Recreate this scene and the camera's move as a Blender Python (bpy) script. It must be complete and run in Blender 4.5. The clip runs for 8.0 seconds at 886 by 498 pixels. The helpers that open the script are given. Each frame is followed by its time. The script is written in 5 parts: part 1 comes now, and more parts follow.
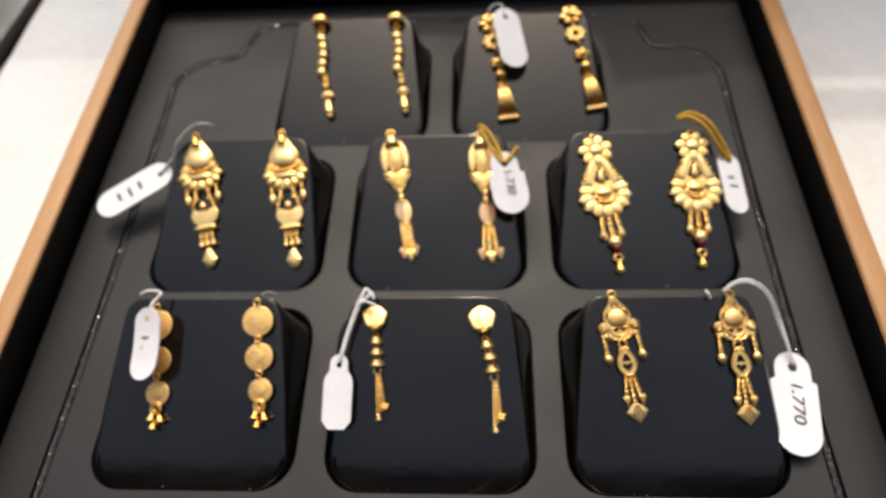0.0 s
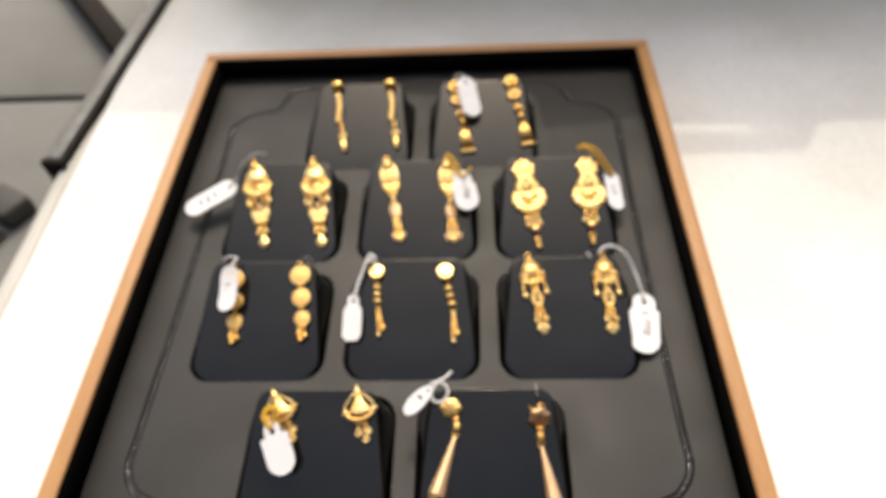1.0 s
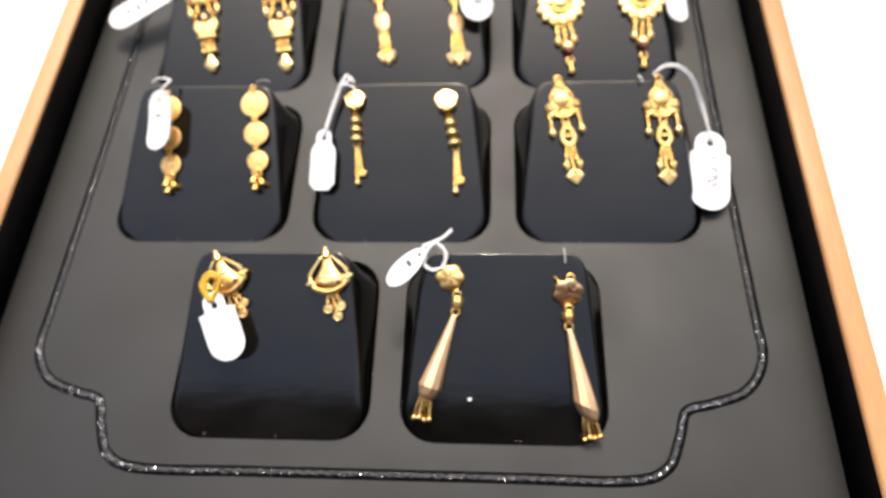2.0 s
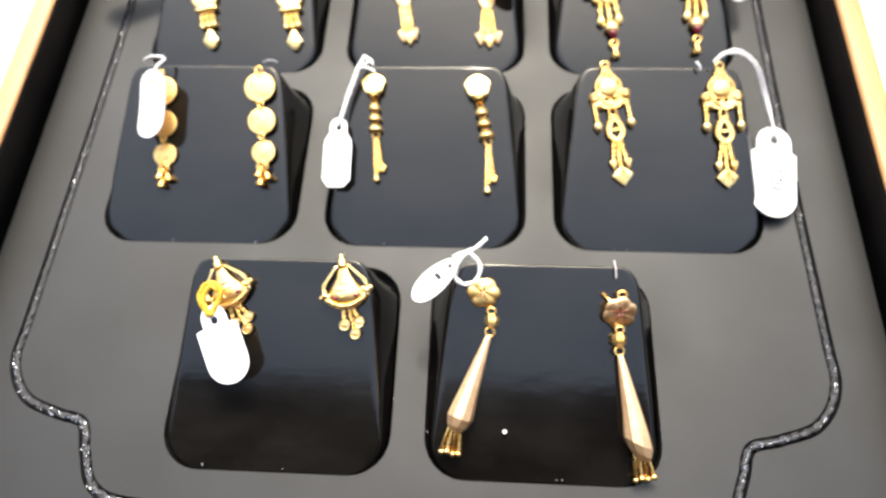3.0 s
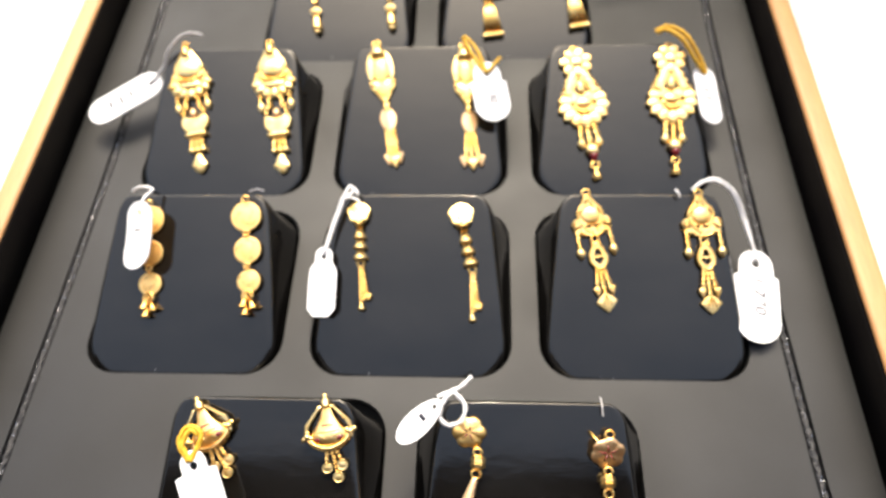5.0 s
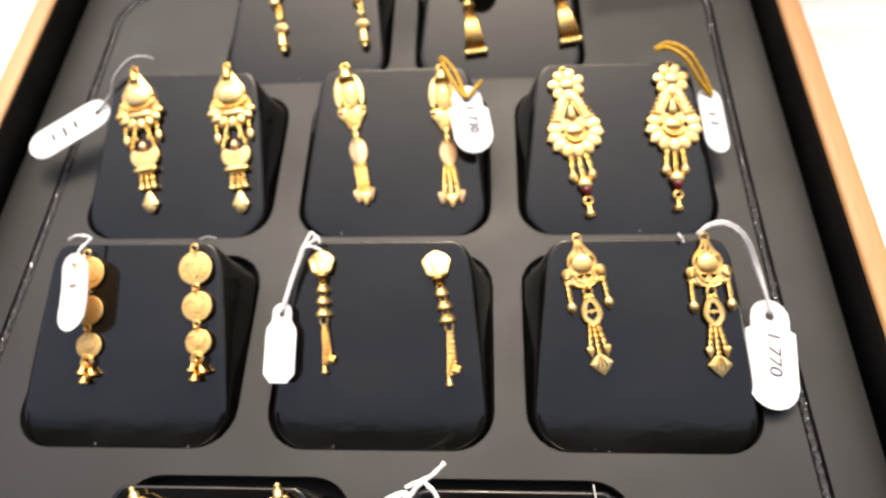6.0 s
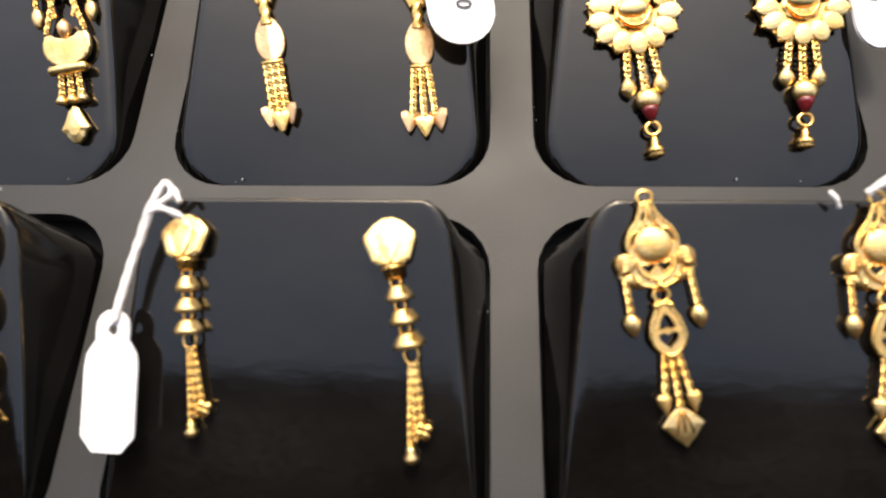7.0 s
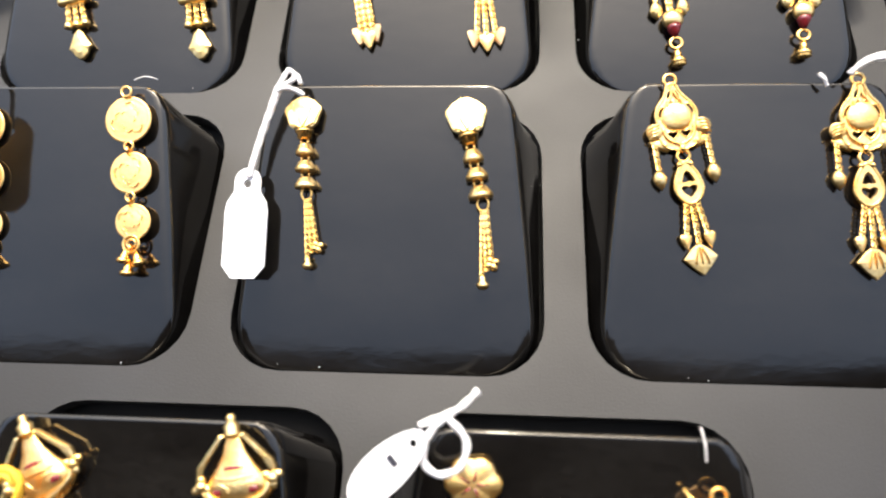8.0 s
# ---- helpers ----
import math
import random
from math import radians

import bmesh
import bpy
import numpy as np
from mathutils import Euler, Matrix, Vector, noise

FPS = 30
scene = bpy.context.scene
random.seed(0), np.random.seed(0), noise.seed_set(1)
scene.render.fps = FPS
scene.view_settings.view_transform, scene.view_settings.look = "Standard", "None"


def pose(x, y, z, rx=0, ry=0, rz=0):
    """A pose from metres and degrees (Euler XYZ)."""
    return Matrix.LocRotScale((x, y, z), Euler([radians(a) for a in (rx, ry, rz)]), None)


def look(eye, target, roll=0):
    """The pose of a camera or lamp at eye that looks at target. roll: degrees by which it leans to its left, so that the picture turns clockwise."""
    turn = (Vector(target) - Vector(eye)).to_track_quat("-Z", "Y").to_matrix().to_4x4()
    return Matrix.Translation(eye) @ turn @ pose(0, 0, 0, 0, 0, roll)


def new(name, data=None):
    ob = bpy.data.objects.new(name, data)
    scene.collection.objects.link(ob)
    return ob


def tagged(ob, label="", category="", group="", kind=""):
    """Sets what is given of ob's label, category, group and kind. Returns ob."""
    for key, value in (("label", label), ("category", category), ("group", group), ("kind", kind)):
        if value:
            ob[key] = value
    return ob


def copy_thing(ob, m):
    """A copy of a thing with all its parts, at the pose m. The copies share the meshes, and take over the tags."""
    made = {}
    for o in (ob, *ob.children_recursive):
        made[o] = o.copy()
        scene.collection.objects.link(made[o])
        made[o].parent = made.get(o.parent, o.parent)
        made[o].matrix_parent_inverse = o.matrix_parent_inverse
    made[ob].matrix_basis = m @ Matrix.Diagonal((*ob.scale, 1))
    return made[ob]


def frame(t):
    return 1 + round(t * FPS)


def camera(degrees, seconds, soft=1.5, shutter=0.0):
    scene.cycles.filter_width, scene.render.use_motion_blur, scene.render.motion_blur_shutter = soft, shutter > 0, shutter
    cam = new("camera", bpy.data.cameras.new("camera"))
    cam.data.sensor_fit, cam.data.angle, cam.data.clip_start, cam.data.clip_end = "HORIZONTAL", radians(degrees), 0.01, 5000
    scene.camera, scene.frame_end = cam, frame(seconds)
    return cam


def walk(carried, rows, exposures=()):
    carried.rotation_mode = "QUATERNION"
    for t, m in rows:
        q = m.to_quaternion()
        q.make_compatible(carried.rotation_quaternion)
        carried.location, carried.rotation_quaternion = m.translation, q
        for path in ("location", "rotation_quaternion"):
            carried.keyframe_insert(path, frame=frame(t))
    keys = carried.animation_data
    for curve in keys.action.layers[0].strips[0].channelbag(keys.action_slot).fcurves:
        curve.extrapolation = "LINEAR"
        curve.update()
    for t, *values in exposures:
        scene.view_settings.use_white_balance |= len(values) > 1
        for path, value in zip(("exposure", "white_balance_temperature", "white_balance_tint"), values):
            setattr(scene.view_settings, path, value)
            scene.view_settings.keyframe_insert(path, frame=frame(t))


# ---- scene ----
cam = camera(68.00, 8.0, soft=2.1)
# the lens stays focused close by, so that the wider views are softer
cam.data.dof.use_dof, cam.data.dof.focus_distance, cam.data.dof.aperture_fstop = True, 0.104, 17.0
PATH = [
    (0, (0.0126, 0.0206, 0.1473), (-0.0506, 0.5588, -0.6931), -6.19),
    (0.5, (0.0205, -0.0112, 0.1708), (-0.0231, 0.6024, -0.6177), -3.50),
    (1, (0.0228, -0.0477, 0.2012), (-0.0273, 0.5637, -0.5885), -4.71),
    (1.5, (0.0224, -0.0531, 0.1930), (-0.0178, 0.5129, -0.6305), -3.82),
    (2, (0.0229, -0.0244, 0.1509), (-0.0448, 0.4185, -0.7431), -7.57),
    (2.2, (0.0205, -0.0166, 0.1427), (-0.0358, 0.4121, -0.7590), -6.05),
    (3.3, (0.0138, -0.0044, 0.1321), (-0.0491, 0.3886, -0.7854), -6.92),
    (3.5, (0.0139, 0.0009, 0.1271), (-0.0493, 0.3785, -0.7967), -7.22),
    (4, (0.0149, -0.0019, 0.1300), (-0.0452, 0.3985, -0.7843), -6.38),
    (4.5, (0.0168, -0.0019, 0.1344), (-0.0510, 0.3968, -0.7801), -7.68),
    (5, (0.0161, 0.0033, 0.1439), (-0.0389, 0.5004, -0.7220), -5.25),
    (5.2, (0.0198, 0.0101, 0.1466), (-0.0531, 0.5055, -0.7190), -7.46),
    (6.3, (0.0229, 0.0403, 0.1159), (-0.0286, 0.5132, -0.7638), -5.80),
    (6.5, (0.0254, 0.0541, 0.0969), (-0.0230, 0.4796, -0.8068), -5.81),
    (7, (0.0220, 0.0576, 0.0833), (-0.0301, 0.4427, -0.8381), -6.66),
    (7.5, (0.0155, 0.0477, 0.0806), (-0.0520, 0.4189, -0.8455), -8.71),
    (8, (0.0164, 0.0306, 0.0936), (-0.0631, 0.4349, -0.8175), -9.31),
]
EXPOSURES = [(0.0, 0.14, 6750, 7), (1.0, 0.32, 6950, 6), (1.5, 0.34, 6900, 6), (2.0, 0.88, 6550, 6), (3.3, 1.68, 6450, 2), (4.5, 1.60, 6400, 2),
             (5.2, 1.2, 6950, 6), (6.3, 1.0, 7000, 8), (7.0, 1.12, 6900, 7), (7.5, 1.82, 6650, 3), (8.0, 1.62, 6600, 5)]
walk(cam, [(t, look(eye, target, roll)) for t, eye, target, roll in PATH], EXPOSURES)

# ---- daylight: open sky over the counter, sun from beyond the added back panel ----
SUN_EL, SUN_AZ = 55.0, 0.0
world = bpy.data.worlds.new("sky")
scene.world = world
world.use_nodes = True
wn = world.node_tree
sky = wn.nodes.new("ShaderNodeTexSky")
sky.sky_type = "NISHITA"
sky.sun_disc = False
sky.dust_density = 6.0
sky.ozone_density = 0.6
sky.air_density = 0.8
sky.sun_elevation = radians(SUN_EL)
sky.sun_rotation = radians(SUN_AZ)
wn.links.new(sky.outputs["Color"], wn.nodes["Background"].inputs["Color"])
wn.nodes["Background"].inputs["Strength"].default_value = 0.228
sun = new("sun", bpy.data.lights.new("sun", "SUN"))
sun.data.energy = 0.68
sun.data.angle = radians(0.45)
sun.data.color = (1.0, 0.92, 0.80)
sun.matrix_world = look((math.sin(radians(SUN_AZ)) * 5, 5, 5 * math.tan(radians(SUN_EL))), (0, 0, 0))


# ---- materials ----
def material(name, colour, rough=0.5, metal=0.0, spots=None, scale=40.0, grain=0.0, grain_scale=400.0,
             bump=0.0, bump_scale=800.0, coat=0.0, sheen=0.0, stretch=(1, 1, 1), rough_var=0.1, spec=0.5):
    """A principled surface with a slow and a fine variation and fine relief, in metres of the object's space."""
    m = bpy.data.materials.new(name)
    m.use_nodes = True
    nt = m.node_tree
    N, L = nt.nodes, nt.links
    b = N["Principled BSDF"]
    b.inputs["Metallic"].default_value = metal
    b.inputs["Coat Weight"].default_value = coat
    b.inputs["Sheen Weight"].default_value = sheen
    b.inputs["Specular IOR Level"].default_value = spec
    tc = N.new("ShaderNodeNewGeometry")
    mp = N.new("ShaderNodeMapping")
    mp.inputs["Scale"].default_value = stretch
    L.new(tc.outputs["Position"], mp.inputs["Vector"])
    n1 = N.new("ShaderNodeTexNoise")
    n1.inputs["Scale"].default_value = scale
    n1.inputs["Detail"].default_value = 5
    n2 = N.new("ShaderNodeTexNoise")
    n2.inputs["Scale"].default_value = grain_scale
    n2.inputs["Detail"].default_value = 3
    for n in (n1, n2):
        L.new(mp.outputs["Vector"], n.inputs["Vector"])
    ramp = N.new("ShaderNodeMapRange")
    ramp.inputs["From Min"].default_value, ramp.inputs["From Max"].default_value = 0.35, 0.65
    L.new(n1.outputs["Fac"], ramp.inputs["Value"])
    mix = N.new("ShaderNodeMix")
    mix.data_type = "RGBA"
    mix.inputs["A"].default_value = (*colour, 1)
    mix.inputs["B"].default_value = (*(spots or [c * 0.85 for c in colour]), 1)
    L.new(ramp.outputs["Result"], mix.inputs["Factor"])
    out = mix.outputs["Result"]
    if grain:
        hsv = N.new("ShaderNodeHueSaturation")
        val = N.new("ShaderNodeMapRange")
        val.inputs["From Min"].default_value, val.inputs["From Max"].default_value = 0.3, 0.7
        val.inputs["To Min"].default_value, val.inputs["To Max"].default_value = 1 - grain, 1 + grain
        L.new(n2.outputs["Fac"], val.inputs["Value"])
        L.new(val.outputs["Result"], hsv.inputs["Value"])
        L.new(out, hsv.inputs["Color"])
        out = hsv.outputs["Color"]
    L.new(out, b.inputs["Base Color"])
    rr = N.new("ShaderNodeMapRange")
    rr.inputs["To Min"].default_value, rr.inputs["To Max"].default_value = max(0.03, rough - rough_var), min(1, rough + rough_var)
    L.new(n1.outputs["Fac"], rr.inputs["Value"])
    L.new(rr.outputs["Result"], b.inputs["Roughness"])
    if bump:
        n3 = N.new("ShaderNodeTexNoise")
        n3.inputs["Scale"].default_value = bump_scale
        n3.inputs["Detail"].default_value = 4
        L.new(mp.outputs["Vector"], n3.inputs["Vector"])
        bp = N.new("ShaderNodeBump")
        bp.inputs["Strength"].default_value = bump
        bp.inputs["Distance"].default_value = 0.0005
        L.new(n3.outputs["Fac"], bp.inputs["Height"])
        L.new(bp.outputs["Normal"], b.inputs["Normal"])
    return m


GOLD = material("yellow_gold", (1.0, 0.545, 0.13), 0.26, 1.0, (1.0, 0.67, 0.24), 300, bump=0.12, bump_scale=2500, rough_var=0.08)
GOLD_SATIN = material("satin_gold", (1.0, 0.60, 0.17), 0.38, 1.0, (1.0, 0.70, 0.30), 500, bump=0.18, bump_scale=2600, rough_var=0.10)
GOLD_ENGRAVED = material("engraved_gold", (1.0, 0.65, 0.24), 0.46, 1.0, (1.0, 0.63, 0.23), 900, 0.05, 2500, bump=0.14, bump_scale=1600, rough_var=0.10)
GOLD_ROSE = material("rose_gold", (1.0, 0.62, 0.30), 0.42, 1.0, (1.0, 0.67, 0.36), 500, bump=0.18, bump_scale=2600)
GOLD_CHASED = material("chased_rose_gold", (1.0, 0.63, 0.33), 0.50, 1.0, (1.0, 0.69, 0.41), 700, 0.06, 1500, bump=0.16, bump_scale=1100, rough_var=0.12)
GOLD_PALE = material("pale_gold", (1.0, 0.65, 0.21), 0.31, 1.0, (1.0, 0.75, 0.35), 500, bump=0.12, bump_scale=2200)
# red enamel; also the painted shade of the cage bell's openings
ENAMEL_AND_SHADE = material("dark_red_enamel_and_shade", (0.16, 0.012, 0.015), 0.25, 0.0, coat=0.5)
FELT = material("charcoal_vinyl_sheet", (0.0100, 0.0102, 0.0108), 0.54, 0, (0.0075, 0.0074, 0.0073), 45, 0.12, 2500, bump=0.07, bump_scale=3000, spec=0.42, rough_var=0.12)
LEATHER = material("black_leatherette", (0.0022, 0.0020, 0.0019), 0.10, 0, (0.0066, 0.0061, 0.0056), 75, 0.25, 1800, bump=0.04, bump_scale=330, rough_var=0.06, spec=0.64, stretch=(0.5, 1, 1))
LEATHER.node_tree.nodes["Principled BSDF"].inputs["Specular Tint"].default_value = (1.0, 0.965, 0.89, 1)
LINING = material("black_lining", (0.0045, 0.004, 0.004), 0.95, 0, (0.006, 0.0055, 0.005), 60, bump=0.4, bump_scale=2000, spec=0.0, rough_var=0.03)
BLACK_BASE = material("black_base_board", (0.006, 0.006, 0.006), 0.8, 0, spec=0.15)
CORD = material("black_glitter_cord", (0.010, 0.010, 0.011), 0.12, 0.0, (0.022, 0.022, 0.024), 900, 0.4, 3000, bump=0.8, bump_scale=2500)
GLITTER = material("silver_glitter", (0.85, 0.86, 0.9), 0.2, 1.0)
WOOD = material("light_brown_wood", (0.48, 0.26, 0.105), 0.5, 0, (0.40, 0.20, 0.075), 30, 0.07, 500, bump=0.3, bump_scale=600, stretch=(3, 0.35, 3))
WOOD_X = material("light_brown_wood_cross", (0.46, 0.25, 0.105), 0.5, 0, (0.38, 0.19, 0.08), 30, 0.07, 500, bump=0.3, bump_scale=600, stretch=(0.35, 3, 3))
TABLE = material("white_laminate", (0.79, 0.795, 0.775), 0.38, 0, (0.69, 0.695, 0.67), 16, 0.04, 300, bump=0.15, bump_scale=300)


def tinted(m, colour, y0, y1, most):
    """Blends a second colour in towards the far edge, with an uneven front."""
    N, L = m.node_tree.nodes, m.node_tree.links
    b = N["Principled BSDF"]
    old = b.inputs["Base Color"].links[0].from_socket
    geo, xyz, n = N.new("ShaderNodeNewGeometry"), N.new("ShaderNodeSeparateXYZ"), N.new("ShaderNodeTexNoise")
    n.inputs["Scale"].default_value, n.inputs["Detail"].default_value = 22, 5
    L.new(geo.outputs["Position"], xyz.inputs["Vector"])
    L.new(geo.outputs["Position"], n.inputs["Vector"])
    add = N.new("ShaderNodeMath")
    add.operation = "MULTIPLY_ADD"
    add.inputs[1].default_value = 0.12
    L.new(n.outputs["Fac"], add.inputs[0])
    L.new(xyz.outputs["Y"], add.inputs[2])
    f = N.new("ShaderNodeMapRange")
    f.inputs["From Min"].default_value, f.inputs["From Max"].default_value, f.inputs["To Max"].default_value = y0, y1, most
    L.new(add.outputs["Value"], f.inputs["Value"])
    mix = N.new("ShaderNodeMix")
    mix.data_type = "RGBA"
    mix.inputs["B"].default_value = (*colour, 1)
    L.new(f.outputs["Result"], mix.inputs["Factor"])
    L.new(old, mix.inputs["A"])
    L.new(mix.outputs["Result"], b.inputs["Base Color"])


tinted(TABLE, (0.50, 0.46, 0.32), 0.30, 0.45, 0.9)
GREY = material("grey_laminate", (0.17, 0.172, 0.165), 0.7, 0, (0.15, 0.152, 0.146), 16, 0.06, 400, bump=0.2, spec=0.2)
STEEL = material("dull_grey_metal", (0.20, 0.20, 0.19), 0.55, 0.3, (0.14, 0.14, 0.134), 30, 0.15, 300, bump=0.2)
DARK_METAL = material("dark_brown_metal", (0.012, 0.009, 0.007), 0.8, 0, (0.018, 0.014, 0.011), 40, 0.1, bump=0.2, spec=0.15)
DARK_GREY = material("dark_grey_plastic", (0.075, 0.072, 0.067), 0.6, 0, (0.055, 0.052, 0.048), 40, 0.1, bump=0.2, spec=0.3)
PALE_TRIM = material("pale_plastic_trim", (0.5, 0.49, 0.46), 0.5, 0, (0.42, 0.41, 0.38), 30)
DUST = material("pale_grey_dust", (0.42, 0.42, 0.42), 0.6)
PAPER = material("white_card", (0.84, 0.84, 0.86), 0.6, 0, (0.80, 0.80, 0.82), 200, 0.02, 1500, bump=0.2, bump_scale=1500)
INK = material("black_pen_ink", (0.02, 0.02, 0.03), 0.5)
INK_GREY = material("grey_pen_ink", (0.22, 0.22, 0.225), 0.6)
THREAD = material("white_thread", (0.78, 0.77, 0.77), 0.7, 0, (0.68, 0.67, 0.67), 1500, 0.1, 3000, bump=0.6, bump_scale=3000)
THREAD_YELLOW = material("yellow_thread", (0.72, 0.42, 0.03), 0.6, 0, (0.60, 0.33, 0.02), 1200, 0.1, 3000, bump=0.6, bump_scale=3000)
CLEAR_THREAD = material("pale_grey_thread", (0.45, 0.44, 0.44), 0.5, 0, (0.38, 0.37, 0.37), 1500)
WALL = material("cream_plaster", (0.55, 0.52, 0.46), 0.8, 0, (0.50, 0.47, 0.41), 3, 0.05, 60, bump=0.3, bump_scale=100)
DARK_WALL = material("dark_reflection_surface", (0.010, 0.008, 0.007), 0.95, 0, (0.014, 0.011, 0.009), 6, 0.2, 80, bump=0.2, stretch=(1, 1, 0.2), rough_var=0.03, spec=0.0)
BROWN_PANEL = material("brown_shade_panel", (0.055, 0.038, 0.024), 0.8, 0, (0.042, 0.028, 0.018), 8, 0.15, 120, bump=0.2, stretch=(0.3, 1, 1), spec=0.2)
FLOOR = material("grey_floor", (0.25, 0.245, 0.235), 0.5, 0, (0.2, 0.195, 0.19), 5, 0.08, 90, bump=0.2, bump_scale=200)


# ---- mesh helpers ----
LINKED = ("chain", "strand", "fringe_chain", "ladder_chain", "side_chain")


def part(name, bm, mat, parent=None, label="", smooth=True):
    """Links a bmesh as one mesh object under parent."""
    me = bpy.data.meshes.new(name)
    bmesh.ops.recalc_face_normals(bm, faces=bm.faces)
    bm.to_mesh(me)
    bm.free()
    if smooth:
        me.polygons.foreach_set("use_smooth", [True] * len(me.polygons))
    me.materials.append(mat)
    ob = new(name, me)
    if parent is not None:
        ob.parent = parent
    if label:
        ob["label"] = label
    if name in LINKED:
        ob["kind"] = "stuff"
    return ob


def box(bm, lo, hi, bevel=0.0, seg=2):
    got = bmesh.ops.create_cube(bm, size=1.0)["verts"]
    lo, hi = Vector(lo), Vector(hi)
    for v in got:
        v.co = Vector([(lo[i] + hi[i]) / 2 + v.co[i] * (hi[i] - lo[i]) for i in range(3)])
    if bevel:
        edges = list({e for v in got for e in v.link_edges})
        bmesh.ops.bevel(bm, geom=edges, offset=bevel, segments=seg, affect="EDGES", profile=0.5)
    return bm


def boxed(lo, hi, bevel=0.0, seg=2):
    return box(bmesh.new(), lo, hi, bevel, seg)


def spline(points, closed=False, steps=10):
    """A smooth line through the points."""
    pts = [Vector(p) for p in points]
    n = len(pts)
    out = []
    for i in range(n if closed else n - 1):
        if closed:
            a, b, c, d = (pts[(i + k) % n] for k in (-1, 0, 1, 2))
        else:
            a, b, c, d = pts[max(i - 1, 0)], pts[i], pts[i + 1], pts[min(i + 2, n - 1)]
        for k in range(steps):
            t = k / steps
            out.append(0.5 * (2 * b + (c - a) * t + (2 * a - 5 * b + 4 * c - d) * t * t + (3 * b - a - 3 * c + d) * t ** 3))
    if not closed:
        out.append(pts[-1])
    return out


def sweep(bm, line, radius, sides=8, closed=False, twist=0.0, lobes=0, depth=0.25):
    """A tube along a line; with lobes and twist (turns a metre) a laid cord."""
    n = len(line)
    rings, length, prev = [], 0.0, None
    up = Vector((0, 0, 1))
    for i, p in enumerate(line):
        a = line[(i - 1) % n] if closed or i else p
        b = line[(i + 1) % n] if closed or i < n - 1 else p
        d = (b - a).normalized()
        side = d.cross(up)
        side = side.normalized() if side.length > 0.05 else (prev or Vector((1, 0, 0)))
        prev = side
        top = side.cross(d).normalized()
        if i:
            length += (p - line[i - 1]).length
        r0 = radius(i / max(1, n - 1)) if callable(radius) else radius
        ring = []
        for k in range(sides):
            ang = 2 * math.pi * k / sides
            r = r0 * (1 - depth + depth * abs(math.cos(lobes * ang / 2 + twist * length * math.pi))) if lobes else r0
            ring.append(bm.verts.new(p + side * math.cos(ang) * r + top * math.sin(ang) * r))
        rings.append(ring)
    for i in range(n if closed else n - 1):
        r1, r2 = rings[i], rings[(i + 1) % n]
        for k in range(sides):
            bm.faces.new((r1[k], r1[(k + 1) % sides], r2[(k + 1) % sides], r2[k]))
    if not closed:
        bm.faces.new(rings[0][::-1])
        bm.faces.new(rings[-1])
    return bm


def rounded_rect(x0, y0, x1, y1, r, seg=6):
    out = []
    for cx, cy, a in ((x1 - r, y0 + r, -90), (x1 - r, y1 - r, 0), (x0 + r, y1 - r, 90), (x0 + r, y0 + r, 180)):
        for k in range(seg + 1):
            t = radians(a + 90 * k / seg)
            out.append((cx + r * math.cos(t), cy + r * math.sin(t)))
    return out


def sheet(loops, z, thick):
    """A flat sheet with an outline and holes, thick downwards."""
    bm = bmesh.new()
    edges = []
    for loop in loops:
        vs = [bm.verts.new((x, y, z)) for x, y in loop]
        edges += [bm.edges.new((vs[i], vs[(i + 1) % len(vs)])) for i in range(len(vs))]
    bmesh.ops.triangle_fill(bm, use_beauty=True, use_dissolve=False, edges=edges, normal=(0, 0, 1))
    got = bmesh.ops.extrude_face_region(bm, geom=list(bm.faces))["geom"]
    for v in got:
        if isinstance(v, bmesh.types.BMVert):
            v.co.z -= thick
    return bm


# ---- the place ----
TABLE_Z = -0.014
floor = tagged(part("floor", boxed((-3, -3, -0.82), (3, 3, -0.77)), FLOOR), "grey shop floor", kind="structure")
# unseen near-black wall, added so the pads reflect dark in their lower part
tagged(part("dark_reflection_wall", boxed((-3, -1.25, -0.77), (3, -1.1, 2.36)), DARK_WALL, smooth=False), "unseen dark wall added for the dark reflection in the pads", kind="structure")
tagged(part("wall_west", boxed((-3, -1.1, -0.77), (-2.9, 3, 1.2)), WALL), "plain cream side wall", kind="structure")
tagged(part("wall_east", boxed((2.9, -1.1, -0.77), (3, 3, 1.2)), WALL), "plain cream side wall", kind="structure")

# unseen low panel, added to shade the far counter; steps and slot shape the shadow edge
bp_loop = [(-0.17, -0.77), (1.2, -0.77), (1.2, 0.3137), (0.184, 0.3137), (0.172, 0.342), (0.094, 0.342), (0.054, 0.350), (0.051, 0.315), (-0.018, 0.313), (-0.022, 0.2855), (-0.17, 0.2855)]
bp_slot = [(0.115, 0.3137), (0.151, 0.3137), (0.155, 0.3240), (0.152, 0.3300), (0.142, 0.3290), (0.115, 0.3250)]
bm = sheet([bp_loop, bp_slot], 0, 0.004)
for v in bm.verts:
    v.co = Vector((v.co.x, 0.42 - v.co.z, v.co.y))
tagged(part("shade_panel", bm, BROWN_PANEL, smooth=False), "unseen low brown panel, cut to shade the far counter", kind="structure")

counter = tagged(new("display_counter"), "white laminate shop counter, beige along its back edge", "counter")
part("counter_top", boxed((-0.168, -0.45, TABLE_Z - 0.025), (0.95, 0.4195, TABLE_Z), 0.0015), TABLE, counter)
part("body", boxed((-0.155, -0.42, -0.77), (0.93, 0.41, TABLE_Z - 0.0255)), PALE_TRIM, counter)
